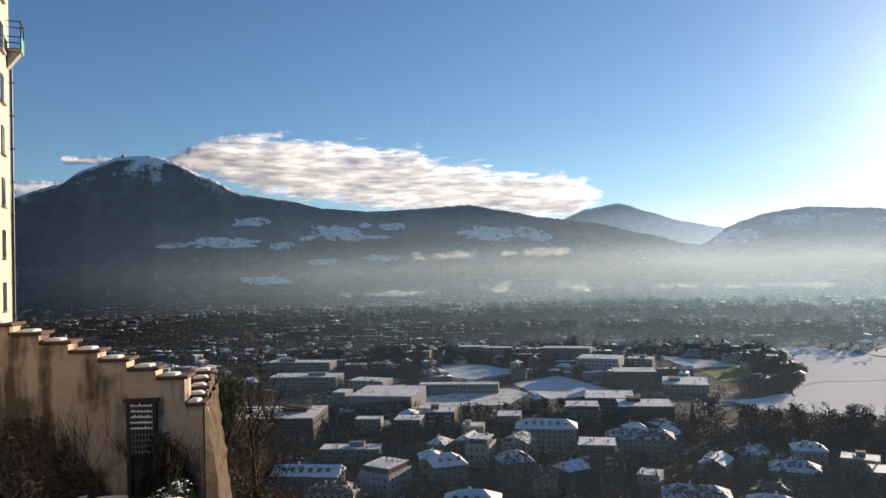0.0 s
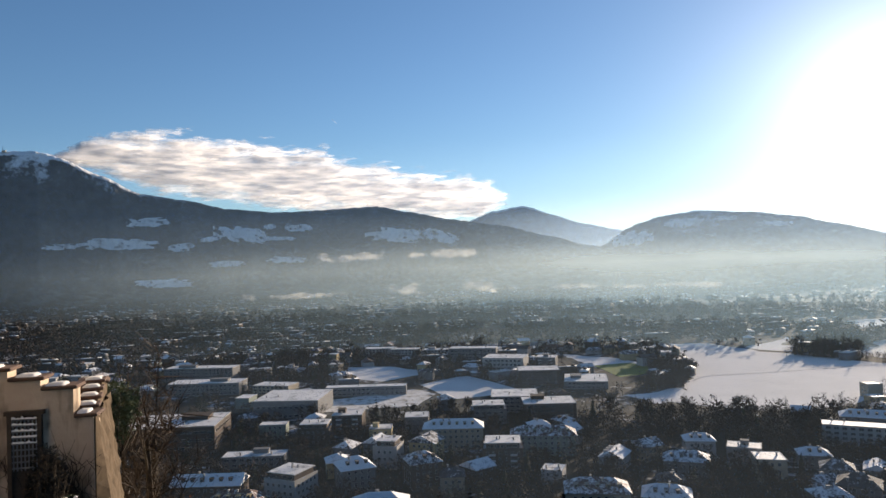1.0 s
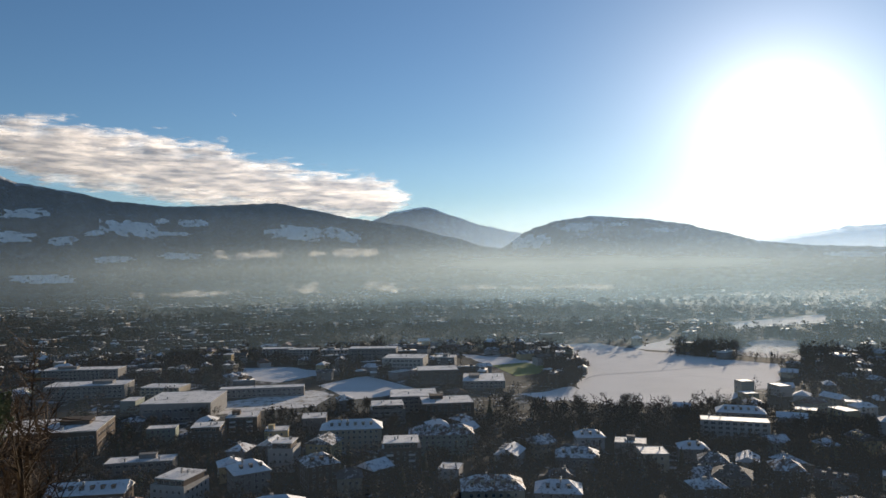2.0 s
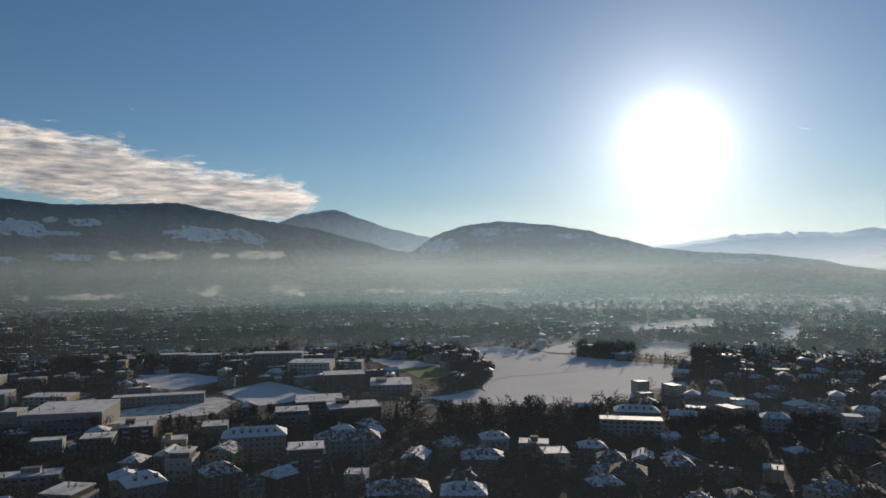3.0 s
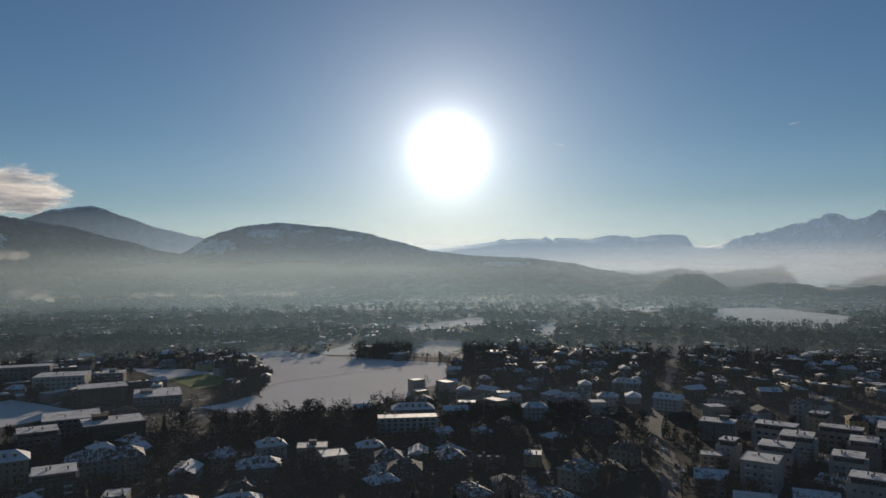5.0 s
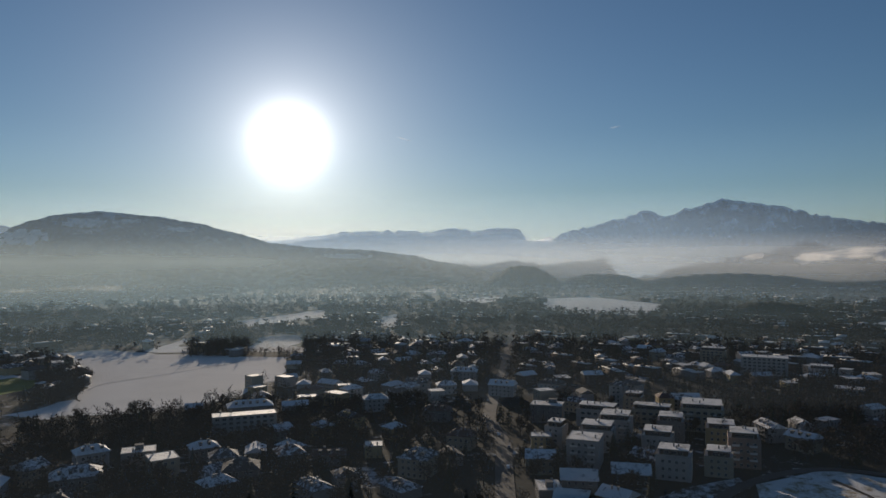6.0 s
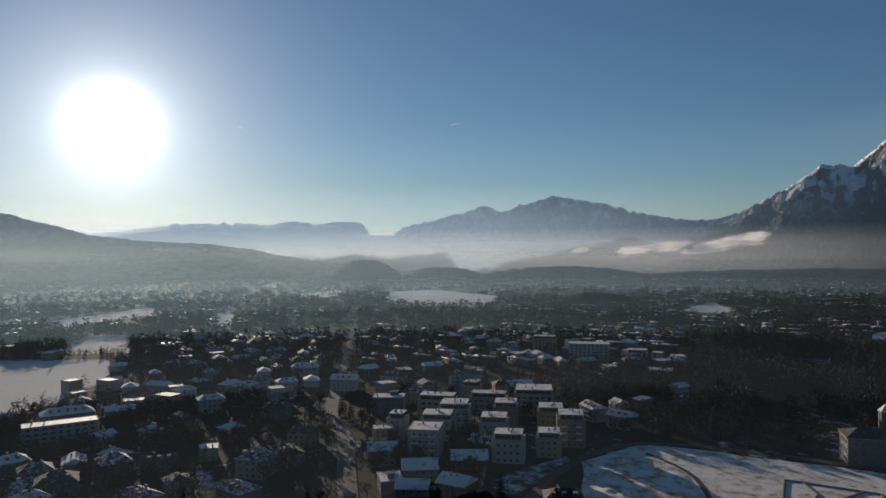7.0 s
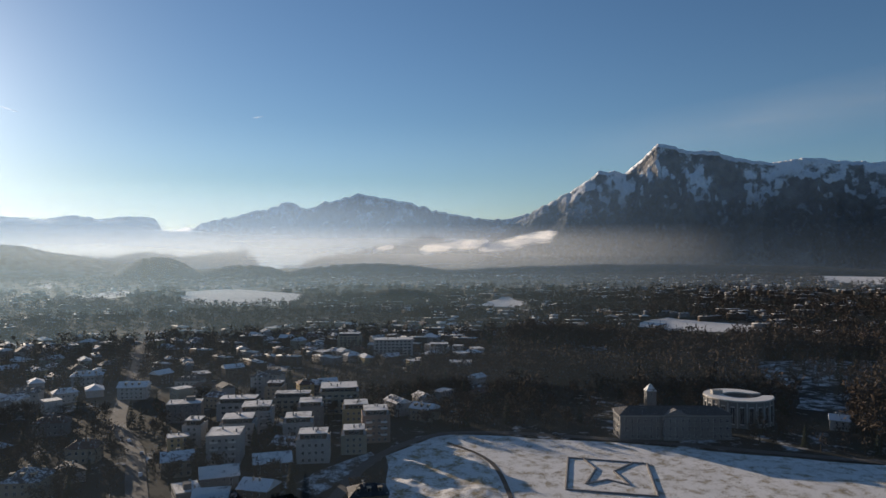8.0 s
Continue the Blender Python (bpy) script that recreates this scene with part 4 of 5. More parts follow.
def church_tower():
    ob = base("tower", 453, -70, 0, -83, "slim pale tower with a dark cap among bare trees", "tower")
    HOUSES.append((453, -72, 8))
    under("wall", box_mesh("wall", PLASTERS[GREY], (0, 0, 0, 6, 6, 14), (0, 0, 14, 6.6, 6.6, 0.5)), ob)
    under("roof", raw("roof", *roof_parts(6, 6, 14.5, 4.5, 0.3, 3.2), ROOF_DARK), ob)
    windows_on(ob, 6, 6, 14, TALL_WINDOW, 3, 2.6, "fl", 2)


palace()
ring_building()
church_tower()


def star_wall():
    """Low hedges in a square with a star inside, on the meadow."""
    ob = base("hedge_star", 328, -32, 0.12, 0, "low dark hedges laid out as a square round a star", "hedge")
    sq = [(352, -15), (347, -52), (302, -50), (306, -12)]
    star = [(352, -22), (336, -27), (314, -21), (321, -31), (315, -40), (333, -35), (348, -46)]
    for ring_pts, name in ((sq + sq[:1], "hedge"), (star, "hedge")):
        for p, q in zip(ring_pts, ring_pts[1:]):
            L = math.dist(p, q)
            n = max(2, int(L / 1.5))
            vs, fs = [], []
            for i in range(n + 1):
                x = (i / n - 0.5) * L
                j = 0.15 * fbm(x, p[0], q[1])
                for yy, z in ((-0.6, 0), (-0.5, 0.5 + j), (0, 0.62 + j), (0.5, 0.5 - j), (0.6, 0)):
                    vs.append((x, yy + j, z))
            for i in range(n):
                for k in range(4):
                    a = i * 5 + k
                    fs.append((a, a + 5, a + 6, a + 1))
            under(name, raw(name, vs, fs, HEDGE), ob, pose((p[0] + q[0]) / 2 - 328, (p[1] + q[1]) / 2 + 32, 0, 0, 0, math.degrees(math.atan2(q[1] - p[1], q[0] - p[0]))))


star_wall()


# ---- trees and far houses ----
FIELD_BOXES = [(min(p[0] for p in f), max(p[0] for p in f), min(p[1] for p in f), max(p[1] for p in f), f) for f in FIELDS]
for f in FIELDS[1:]:
    if math.dist(f[0], (0, 0)) < 1300:
        for k in (0.96, 0.92):
            g = [(x * k, y * k) for x, y in f]
            FIELD_BOXES.append((min(p[0] for p in g), max(p[0] for p in g), min(p[1] for p in g), max(p[1] for p in g), g))
FIELD_BOXES.append((295, 425, 66, 132, [(300, 70), (345, 80), (390, 56), (424, 100), (360, 130), (300, 100)]))
ROAD_POINTS = []
for line in ROADS:
    for p, q in zip(line, line[1:]):
        n = int(math.dist(p, q) / 6) + 1
        ROAD_POINTS += [(p[0] + (q[0] - p[0]) * i / n, p[1] + (q[1] - p[1]) * i / n) for i in range(n)]
CELLS = {}
for hx, hy, hr in HOUSES + [(x, y, 5.5) for x, y in ROAD_POINTS]:
    for cx in range(int((hx - hr) // 40), int((hx + hr) // 40) + 1):
        for cy in range(int((hy - hr) // 40), int((hy + hr) // 40) + 1):
            CELLS.setdefault((cx, cy), []).append((hx, hy, hr))


def free(x, y, r=0.0):
    for hx, hy, hr in CELLS.get((int(x // 40), int(y // 40)), ()):
        if (x - hx) ** 2 + (y - hy) ** 2 < (hr + r) ** 2:
            return False
    for x0, x1, y0, y1, f in FIELD_BOXES:
        if x0 - r < x < x1 + r and y0 - r < y < y1 + r and within(f, x, y):
            return False
    return True


def occupy(x, y, r):
    for cx in range(int((x - r) // 40), int((x + r) // 40) + 1):
        for cy in range(int((y - r) // 40), int((y + r) // 40) + 1):
            CELLS.setdefault((cx, cy), []).append((x, y, r))


def stick(vs, fs, p, q, r0, r1, sides=3):
    d = (q - p)
    if d.length < 1e-6:
        return
    u = d.orthogonal().normalized()
    w = d.normalized().cross(u)
    o = len(vs)
    for c, r in ((p, r0), (q, r1)):
        for k in range(sides):
            a = 2 * math.pi * k / sides
            vs.append(c + (u * math.cos(a) + w * math.sin(a)) * r)
    for k in range(sides):
        fs.append((o + k, o + (k + 1) % sides, o + sides + (k + 1) % sides, o + sides + k))


def bare_tree(seed, height, twigs, wide=0.36, thick=1.0, reach=1.0):
    """Trunk with limbs, and a crown of fine twigs: two sets of verts and faces."""
    rnd = random.Random(seed)
    tv, tf, cv, cf = [], [], [], []
    top = Vector((rnd.uniform(-0.3, 0.3), rnd.uniform(-0.3, 0.3), height * 0.62))
    stick(tv, tf, Vector((0, 0, -0.5)), top * 0.5, height * 0.022, height * 0.016, 5)
    stick(tv, tf, top * 0.5, top, height * 0.016, height * 0.008, 5)
    ends = []
    for k in range(13):
        s = rnd.uniform(0.3, 1.0)
        a = k * 2.4 + rnd.uniform(-0.4, 0.4)
        p = top * s
        q = p + Vector((math.cos(a), math.sin(a), 0)) * height * wide * rnd.uniform(0.5, 0.95) * (1.15 - 0.4 * s) + Vector((0, 0, height * rnd.uniform(0.10, 0.32)))
        stick(tv, tf, p, q, height * 0.009 * min(1.0, thick * 1.6), height * 0.003 * min(1.0, thick * 1.6), 3)
        ends += [(p, q)] * 2
    ends.append((top * 0.8, Vector((top.x, top.y, height * 0.9))))
    for _ in range(twigs):
        p, q = rnd.choice(ends)
        c = p.lerp(q, rnd.uniform(0.35, 1.05))
        d = Vector((rnd.gauss(0, 1), rnd.gauss(0, 1), rnd.gauss(0.55, 0.8))).normalized()
        L = height * rnd.uniform(0.07, 0.2) * reach
        e = c + d * L
        side = d.orthogonal().normalized() * height * thick * rnd.uniform(0.006, 0.016)
        side.rotate(Matrix.Rotation(rnd.uniform(0, 6.28), 3, d))
        o = len(cv)
        cv += [c - side * 0.6, c + side * 0.6, e + side * 0.25 + Vector((0, 0, L * 0.05)), c.lerp(e, 0.5) + side * 2.2]
        cf += [(o, o + 1, o + 2), (o, o + 3, o + 2)]
    return (tv, tf), (cv, cf)


def conifer(seed, height, tiers, per):
    rnd = random.Random(seed)
    tv, tf, cv, cf = [], [], [], []
    stick(tv, tf, Vector((0, 0, -0.5)), Vector((0, 0, height * 0.96)), height * 0.018, height * 0.003, 5)
    for t in range(tiers):
        s = t / tiers
        z, R = height * (0.10 + 0.88 * s), height * 0.19 * (1 - s) ** 0.8 + height * 0.012
        for k in range(per):
            a = 2 * math.pi * (k + rnd.random()) / per
            r = R * rnd.uniform(0.7, 1.15)
            c, sn = math.cos(a), math.sin(a)
            wv = Vector((-sn, c, 0)) * r * rnd.uniform(0.28, 0.42)
            tip = Vector((c * r, sn * r, z - r * rnd.uniform(0.25, 0.55)))
            mid = Vector((c * r * 0.6, sn * r * 0.6, z - r * 0.12))
            o = len(cv)
            cv += [Vector((0, 0, z + height * 0.02)), mid - wv, tip, mid + wv]
            cf += [(o, o + 1, o + 2), (o, o + 2, o + 3)]
    return (tv, tf), (cv, cf)


KINDS = []
for k in range(4):
    t, c = bare_tree(k, 12.0, 600, 0.38, 0.9)
    KINDS.append(("bare_tree", raw("trunk", *t, BARK), raw("crown", *c, TWIGS if k else RUST_TWIGS), "bare winter tree with fine dark twigs"))
for k in range(2):
    t, c = conifer(k, 15.0, 16, 13)
    KINDS.append(("conifer", raw("trunk", *t, BARK), raw("crown", *c, NEEDLES), "tall dark green conifer"))


def plant(kind, x, y, z, size, turn, group="trees of the town"):
    name, trunk, crown, label = KINDS[kind]
    ob = base(name, x, y, z, turn, label, "tree", group)
    ob.scale = (size, size, size)
    under("trunk", trunk, ob)
    under("crown", crown, ob)
    return ob


def small_house_mesh(rnd):
    w, d, h = rnd.uniform(10, 17), rnd.uniform(9, 12), rnd.uniform(5.5, 10)
    return w, d, h


# single houses of the nearer quarters
rnd = random.Random(11)
count = 0
while count < 280:
    az = rnd.uniform(-26, 118)
    r = rnd.uniform(300, 900)
    if az > 86 and r < 820:
        continue
    x, y = polar(r, az)
    if not free(x, y, 11):
        continue
    if 18 < az < 33 and 380 < r < 520 or (fbm(x * 0.006, y * 0.006, 7) < -0.12):
        continue
    occupy(x, y, 10)
    w, d, h = small_house_mesh(rnd)
    house(x, y, w, d, h, rnd.choice((-20, -75, -110, 10)) + rnd.uniform(-12, 12) - az * 0.4, rnd.choice(("hip", "gable", "gable", "flat", "hip")), rnd.choice((WHITE, CREAM, GREY, WHITE, YELLOW, BROWN, GREEN)), 0, "f" if r < 620 else "", None, r < 450)
    count += 1


def merge(name, protos, rows, mats, label, category):
    """One mesh out of many placed copies; protos: (verts, faces, slots); rows: (proto, x, y, z, scale, turn)."""
    V, F, S = [], [], []
    off = 0
    arr = []
    for vs, fs, sl in protos:
        tri, ts = [], []
        for f, s in zip(fs, sl):
            for i in range(1, len(f) - 1):
                tri.append((f[0], f[i], f[i + 1]))
                ts.append(s)
        arr.append((np.array([tuple(v) for v in vs], float), np.array(tri, np.int32), np.array(ts, np.int32)))
    for p, x, y, z, sc, turn in rows:
        v, f, s = arr[p]
        c, sn = math.cos(turn), math.sin(turn)
        rot = np.array(((c, sn, 0), (-sn, c, 0), (0, 0, 1)))
        V.append(v @ rot * sc + (x, y, z))
        F.append(f + off)
        S.append(s)
        off += len(v)
    V, F, S = np.concatenate(V), np.concatenate(F), np.concatenate(S)
    me = bpy.data.meshes.new(name)
    me.vertices.add(len(V))
    me.vertices.foreach_set("co", V.ravel())
    me.loops.add(F.size)
    me.loops.foreach_set("vertex_index", F.ravel())
    me.polygons.add(len(F))
    me.polygons.foreach_set("loop_start", np.arange(0, F.size, 3))
    for m in mats:
        me.materials.append(m)
    me.polygons.foreach_set("material_index", S)
    me.update(calc_edges=True)
    return tagged(new(name, me), label, category, "", "stuff")


# far houses, too many to count
protos = []
for k in range(10):
    w, d, h = small_house_mesh(rnd)
    if k < 5:
        hipped = k % 2
        v, f = boxes((0, 0, 0, w, d, h))
        v2, f2 = roof_parts(w, d, h, min(w, d) * 0.22, 0.6, 4.0 if hipped else 0.0)
        protos.append((v + v2, f + [tuple(i + 8 for i in q) for q in f2], [1 + k % 2] * 6 + [(3, 6, 6, 4, 6)[k]] * len(f2)))
    else:
        w *= 2.6
        h += 2
        v, f = boxes((0, 0, 0, w, d, h), (0, 0, h, w - 0.3, d - 0.3, 0.4), (w * 0.2, 0, h, 4, 4, 2.4))
        protos.append((v, f, [1 + k % 2] * 6 + [6] * 6 + [1 + k % 2] * 6))
rows = []
tries = 0
while len(rows) < 2300 and tries < 60000:
    tries += 1
    az = rnd.uniform(-40, 124)
    r = 620 + 2000 * rnd.random() ** 1.25
    x, y = polar(r, az)
    if not free(x, y, 7) or fbm(x * 0.0035, y * 0.0035, 2) < -0.16:
        continue
    if az > 86 and r < 850:
        continue
    occupy(x, y, 8)
    rows.append((rnd.randrange(10), x, y, 0, rnd.uniform(0.6, 0.9), radians(az) + rnd.gauss(0, 0.3)))
merge("distant_houses", protos, rows, [PLASTERS[CREAM], PLASTERS[GREY], PLASTERS[BROWN], ROOF_DARK, ROOF_RED, SNOW_ROOF, FAR_ROOF], "countless small snowy-roofed houses of the far suburbs", "houses")

# single trees nearest to the castle
near = 0
while near < 290:
    az = rnd.uniform(-24, 112)
    r = rnd.uniform(292, 520)
    x, y = polar(r, az)
    if not free(x, y, 1.5):
        continue
    plant(rnd.choice((0, 1, 1, 2, 2, 3, 3, 1, 2, 3, 4)), x, y, 0, rnd.uniform(0.7, 1.2), rnd.uniform(0, 360))
    near += 1

# woods and garden trees further out
protos = []
for k in range(5):
    (tv, tf), (cv, cf) = bare_tree(40 + k, 12.0, 70, 0.40, 1.5, 0.95)
    cf = [(f[0], f[1], f[2]) if i % 2 == 0 else f for i, f in enumerate(cf)]
    protos.append((tv[:10] + cv, tf[:5] + [tuple(i + 10 for i in f) for f in cf], [0] * 5 + [1 if k < 4 else 3] * len(cf)))
for k in range(2):
    (tv, tf), (cv, cf) = conifer(40 + k, 15.0, 9, 8)
    protos.append((cv, cf, [2] * len(cf)))
for k in range(5):
    (tv, tf), (cv, cf) = bare_tree(60 + k, 12.0, 26, 0.42, 9.0, 1.0)
    cf = cf[::2]
    protos.append((cv, cf, [1 if k < 4 else 3] * len(cf)))
for k in range(2):
    (tv, tf), (cv, cf) = conifer(60 + k, 15.0, 5, 5)
    protos.append((cv, cf, [2] * len(cf)))
rows = []


def wood(n, az0, az1, r0, r1, tall=1.0, kinds=(0, 1, 2, 3, 4), clump=0.0):
    got, tries = 0, 0
    while got < n and tries < n * 12:
        tries += 1
        az, r = rnd.uniform(az0, az1), math.sqrt(rnd.uniform(r0 * r0, r1 * r1))
        x, y = polar(r, az)
        if not free(x, y, 0.5) or fbm(x * 0.008, y * 0.008, 5) < clump - 0.5:
            continue
        rows.append((rnd.choice(kinds), x, y, 0, tall * rnd.uniform(0.7, 1.25), rnd.uniform(0, 6.3)))
        got += 1


BARE, MIXED, DARK = (0, 1, 2, 3), (0, 1, 2, 3, 0, 1, 2, 3, 4, 5, 6), (5, 6)
wood(420, 23, 47, 400, 500, 1.0, BARE)
wood(300, 23.2, 27.3, 570, 725, 0.9, BARE)
wood(1500, 88, 120, 425, 830, 1.85, (0, 1, 2, 3, 0, 1, 2, 3, 4), 0.38)
wood(110, 88, 120, 425, 830, 1.2, DARK, 0.3)
wood(400, 80, 89, 470, 640, 1.1, (0, 1, 2, 3, 4, 4))
wood(420, 43, 68, 560, 760, 1.2, MIXED)
wood(50, 33, 39, 770, 850, 1.3, MIXED)
wood(500, 35, 48, 700, 1000, 1.1, MIXED, 0.3)
wood(600, -12, 16, 640, 860, 1.1, MIXED)
wood(2350, -34, 118, 292, 850, 1.0, MIXED)
wood(900, -24, 47, 286, 470, 0.85, BARE)
wood(320, 74, 90, 400, 620, 1.0, BARE)
wood(1000, -30, 112, 288, 560, 0.36, (0, 1, 2, 3, 4, 5))
for k in range(60):
    # the row of trees along the far side of the wide meadow
    u = k / 59
    rows.append((rnd.choice(MIXED), 440 + 92 * u + rnd.uniform(-4, 4), 668 - 84 * u + rnd.uniform(-4, 4), 0, rnd.uniform(0.45, 0.95), rnd.uniform(0, 6.3)))
for k in range(70):
    # single trees in the snowy yards beyond the round building
    u, v = rnd.random(), rnd.random()
    rows.append((rnd.choice(MIXED), 545 + 130 * u, -180 - 50 * u - 75 * v, 0, rnd.uniform(0.8, 1.5), rnd.uniform(0, 6.3)))
N_WOODS = len(rows)
wood(13000, -38, 122, 750, 1500, 1.3, MIXED, 0.1)
wood(11000, -38, 122, 1450, 2700, 1.5, MIXED, 0.15)
wood(600, 74, 84, 1250, 1500, 1.2, DARK)
rows = [(p if k < N_WOODS else 7 + p, *q) for k, (p, *q) in enumerate(rows)]
merge("woodland", protos, rows, [BARK, TWIGS, NEEDLES, RUST_TWIGS], "dark leafless woods and conifers between the far houses", "woods")


# ---- the castle beside the camera ----
def castle():
    ob = base("castle_tower", -25.2, 40.9, EYE - 14, 24, "tall sunlit cream castle wall with small windows", "building")
    w, d, h = 14.0, 34.0, 46.0
    under("wall", box_mesh("wall", PALE_WALL, (-w / 2, -d / 2, 0, w, d, h)), ob)
    slot = raw("window", *boxes((0, 0.06, 0, 0.9, 0.2, 1.5), (0, -0.02, -0.14, 1.1, 0.3, 0.14)), [GLASS, CONCRETE], slots=[0] * 6 + [1] * 6)
    for k in range(9):
        for j in range(6):
            under("window", slot, ob, pose(0, 0, 0, 0, 0, 90) @ pose(-2.7 - 4.2 * j, -0.02, 12.3 + 2.87 * k))
    under("downpipe", raw("downpipe", *pipe_mesh(0.07, 24.5), IRON), ob, pose(0.12, -0.1, 2))
    clip = box_mesh("bracket", IRON, (0, 0, 0, 0.34, 0.16, 0.06))
    for k in range(12):
        under("bracket", clip, ob, pose(0.10, -0.1, 4 + 1.95 * k))


def pipe_mesh(r, length, sides=8):
    vs, fs = [], []
    stick(vs, fs, Vector((0, 0, 0)), Vector((0, 0, length)), r, r, sides)
    return vs, fs


def balcony():
    z = EYE + 13.05
    ob = base("balcony", -25.2 + 0.35, 40.9 - 0.6, z, 24, "small iron balcony with green netting on the castle wall", "balcony")
    under("slab", raw("slab", *boxes((0.35, 0, 0, 0.75, 1.2, 0.12)), CONCRETE), ob)
    under("bracket", raw("bracket", [(0, -0.3, 0), (0.65, -0.3, 0), (0, -0.3, -0.9), (0, 0.3, 0), (0.65, 0.3, 0), (0, 0.3, -0.9)], [(0, 2, 1), (3, 4, 5), (0, 1, 4, 3), (1, 2, 5, 4), (0, 3, 5, 2)], CONCRETE), ob)
    for zz in (0.45, 0.8, 1.7):
        under("rail", box_mesh("rail", IRON, (0.7, 0, zz, 0.05, 1.2, 0.05), (0.36, -0.6, zz, 0.7, 0.05, 0.05), (0.36, 0.6, zz, 0.7, 0.05, 0.05)), ob)
    for yy in (-0.6, 0.6):
        under("post", box_mesh("post", IRON, (0.7, yy, 0, 0.05, 0.05, 1.75)), ob)
    under("net", box_mesh("net", GREEN_NET, (0.72, 0, 0.12, 0.02, 1.1, 0.75)), ob, None, "green netting")


castle()
balcony()


# the stepped garden wall
CORNER = Vector((-5.95, 17.1))
ALONG = Vector((-math.cos(radians(3)), -math.sin(radians(3))))
AWAY = Vector((-0.245, 0.97)).normalized()


def wall_piece(name, mat, p, d, n, length, thick, z0, z1, parent, label=""):
    """A box from p along d, with its thickness towards n."""
    q = p + d * length
    e = n * thick
    vs = [(v.x, v.y, z) for z in (z0, z1) for v in (p, q, q + e, p + e)]
    fs = [(0, 3, 2, 1), (4, 5, 6, 7)] + [(i, (i + 1) % 4, 4 + (i + 1) % 4, 4 + i) for i in range(4)]
    bm = bmesh.new()
    bv = [bm.verts.new(v) for v in vs]
    for f in fs:
        bm.faces.new([bv[i] for i in f])
    bmesh.ops.recalc_face_normals(bm, faces=bm.faces[:])
    if name != "wall_step":
        bmesh.ops.bevel(bm, geom=bm.edges[:], offset=0.02, segments=1, affect="EDGES")
    me = bpy.data.meshes.new(name)
    bm.to_mesh(me)
    bm.free()
    me.materials.append(mat)
    return under(name, me, parent, None, label)


def snow_cap(p, d, n, length, thick, z, parent):
    """A rounded pad of snow on a coping."""
    vs, fs = [], []
    nu, nv = 10, 6
    for i in range(nu + 1):
        for j in range(nv + 1):
            u, v = 2 * i / nu - 1, 2 * j / nv - 1
            k = max(0.0, 1 - max(abs(u), abs(v)) ** 4)
            s = 1 - 0.12 * (u * v) ** 2 + 0.05 * fbm(p.x + u, p.y + v, 2)
            c = p + d * (length * (0.5 + 0.5 * u * s)) + n * (thick * (0.5 + 0.5 * v * s))
            vs.append((c.x, c.y, z + 0.065 * k ** 0.5 - 0.005))
    for i in range(nu):
        for j in range(nv):
            a = i * (nv + 1) + j
            fs.append((a, a + nv + 1, a + nv + 2, a + 1))
    under("snow_cap", raw("snow_cap", vs, fs, SNOW, smooth=True), parent, None, "pad of old snow on the coping")


def garden_wall():
    ob = base("garden_wall", 0, 0, 0, 0, "stained ochre stucco wall stepping down with tiled copings", "wall")
    n = Vector((ALONG.y, -ALONG.x))
    if n.y < 0:
        n = -n
    top, bottom, step, rise = EYE - 3.22, EYE - 9.5, 0.685, 0.235
    for k in range(12):
        w = 0.42 if k == 0 else step
        p = CORNER + ALONG * (0 if k == 0 else 0.42 + step * (k - 1))
        z = top + (0.0 if k == 0 else 0.66 + rise * (k - 1))
        wall_piece("wall_step", STUCCO, p, ALONG, n, w, 0.5, bottom, z, ob)
        wall_piece("coping", COPING, p - ALONG * 0.10 - n * 0.09, ALONG, n, w + 0.08, 0.68, z + 0.003, z + 0.085, ob)
        snow_cap(p + ALONG * (0.10 + 0.07 * (k % 2)) - n * 0.02, ALONG, n, w * 0.68, 0.5, z + 0.085, ob)
    # the return that climbs away from the corner
    side = Vector((-AWAY.y, AWAY.x))
    wall_piece("facing", RUBBLE, CORNER - side * 0.05 + AWAY * 0.02, AWAY, side, 0.47, 0.046, bottom - 4, top - 0.01, ob, "brown rubble facing")
    vs, fs, nu, nv = [], [], 14, 26
    for i in range(nu + 1):
        for j in range(nv + 1):
            a, down = 0.03 + 4.1 * i / nu, 6.4 * j / nv
            out = 0.07 + 0.10 * down + 0.07 * fbm(a * 2.3, down * 2.3, 4, 4) + 0.03 * fbm(a * 9, down * 9, 2, 2)
            q = CORNER + AWAY * a - side * (out if i else 0.02)
            vs.append((q.x, q.y, top - 0.06 - down))
    for i in range(nu):
        for j in range(nv):
            a = i * (nv + 1) + j
            fs.append((a, a + 1, a + nv + 2, a + nv + 1))
    under("battered_face", raw("battered_face", vs, fs, RUBBLE), ob, None, "rough brown rubble leaning outwards")
    for k in range(6):
        p = CORNER + AWAY * (0.5 + 0.62 * k)
        z = top + 0.10 + 0.11 * k if k < 4 else top + 0.36 - 0.12 * (k - 4)
        wall_piece("wall_step", RUBBLE, p, AWAY, side, 0.62, 0.5, bottom - 4, z, ob)
        wall_piece("coping", COPING, p - side * 0.09, AWAY, side, 0.60, 0.68, z + 0.003, z + 0.08, ob)
        snow_cap(p + AWAY * 0.08, AWAY, side, 0.42, 0.42, z + 0.08, ob)


garden_wall()


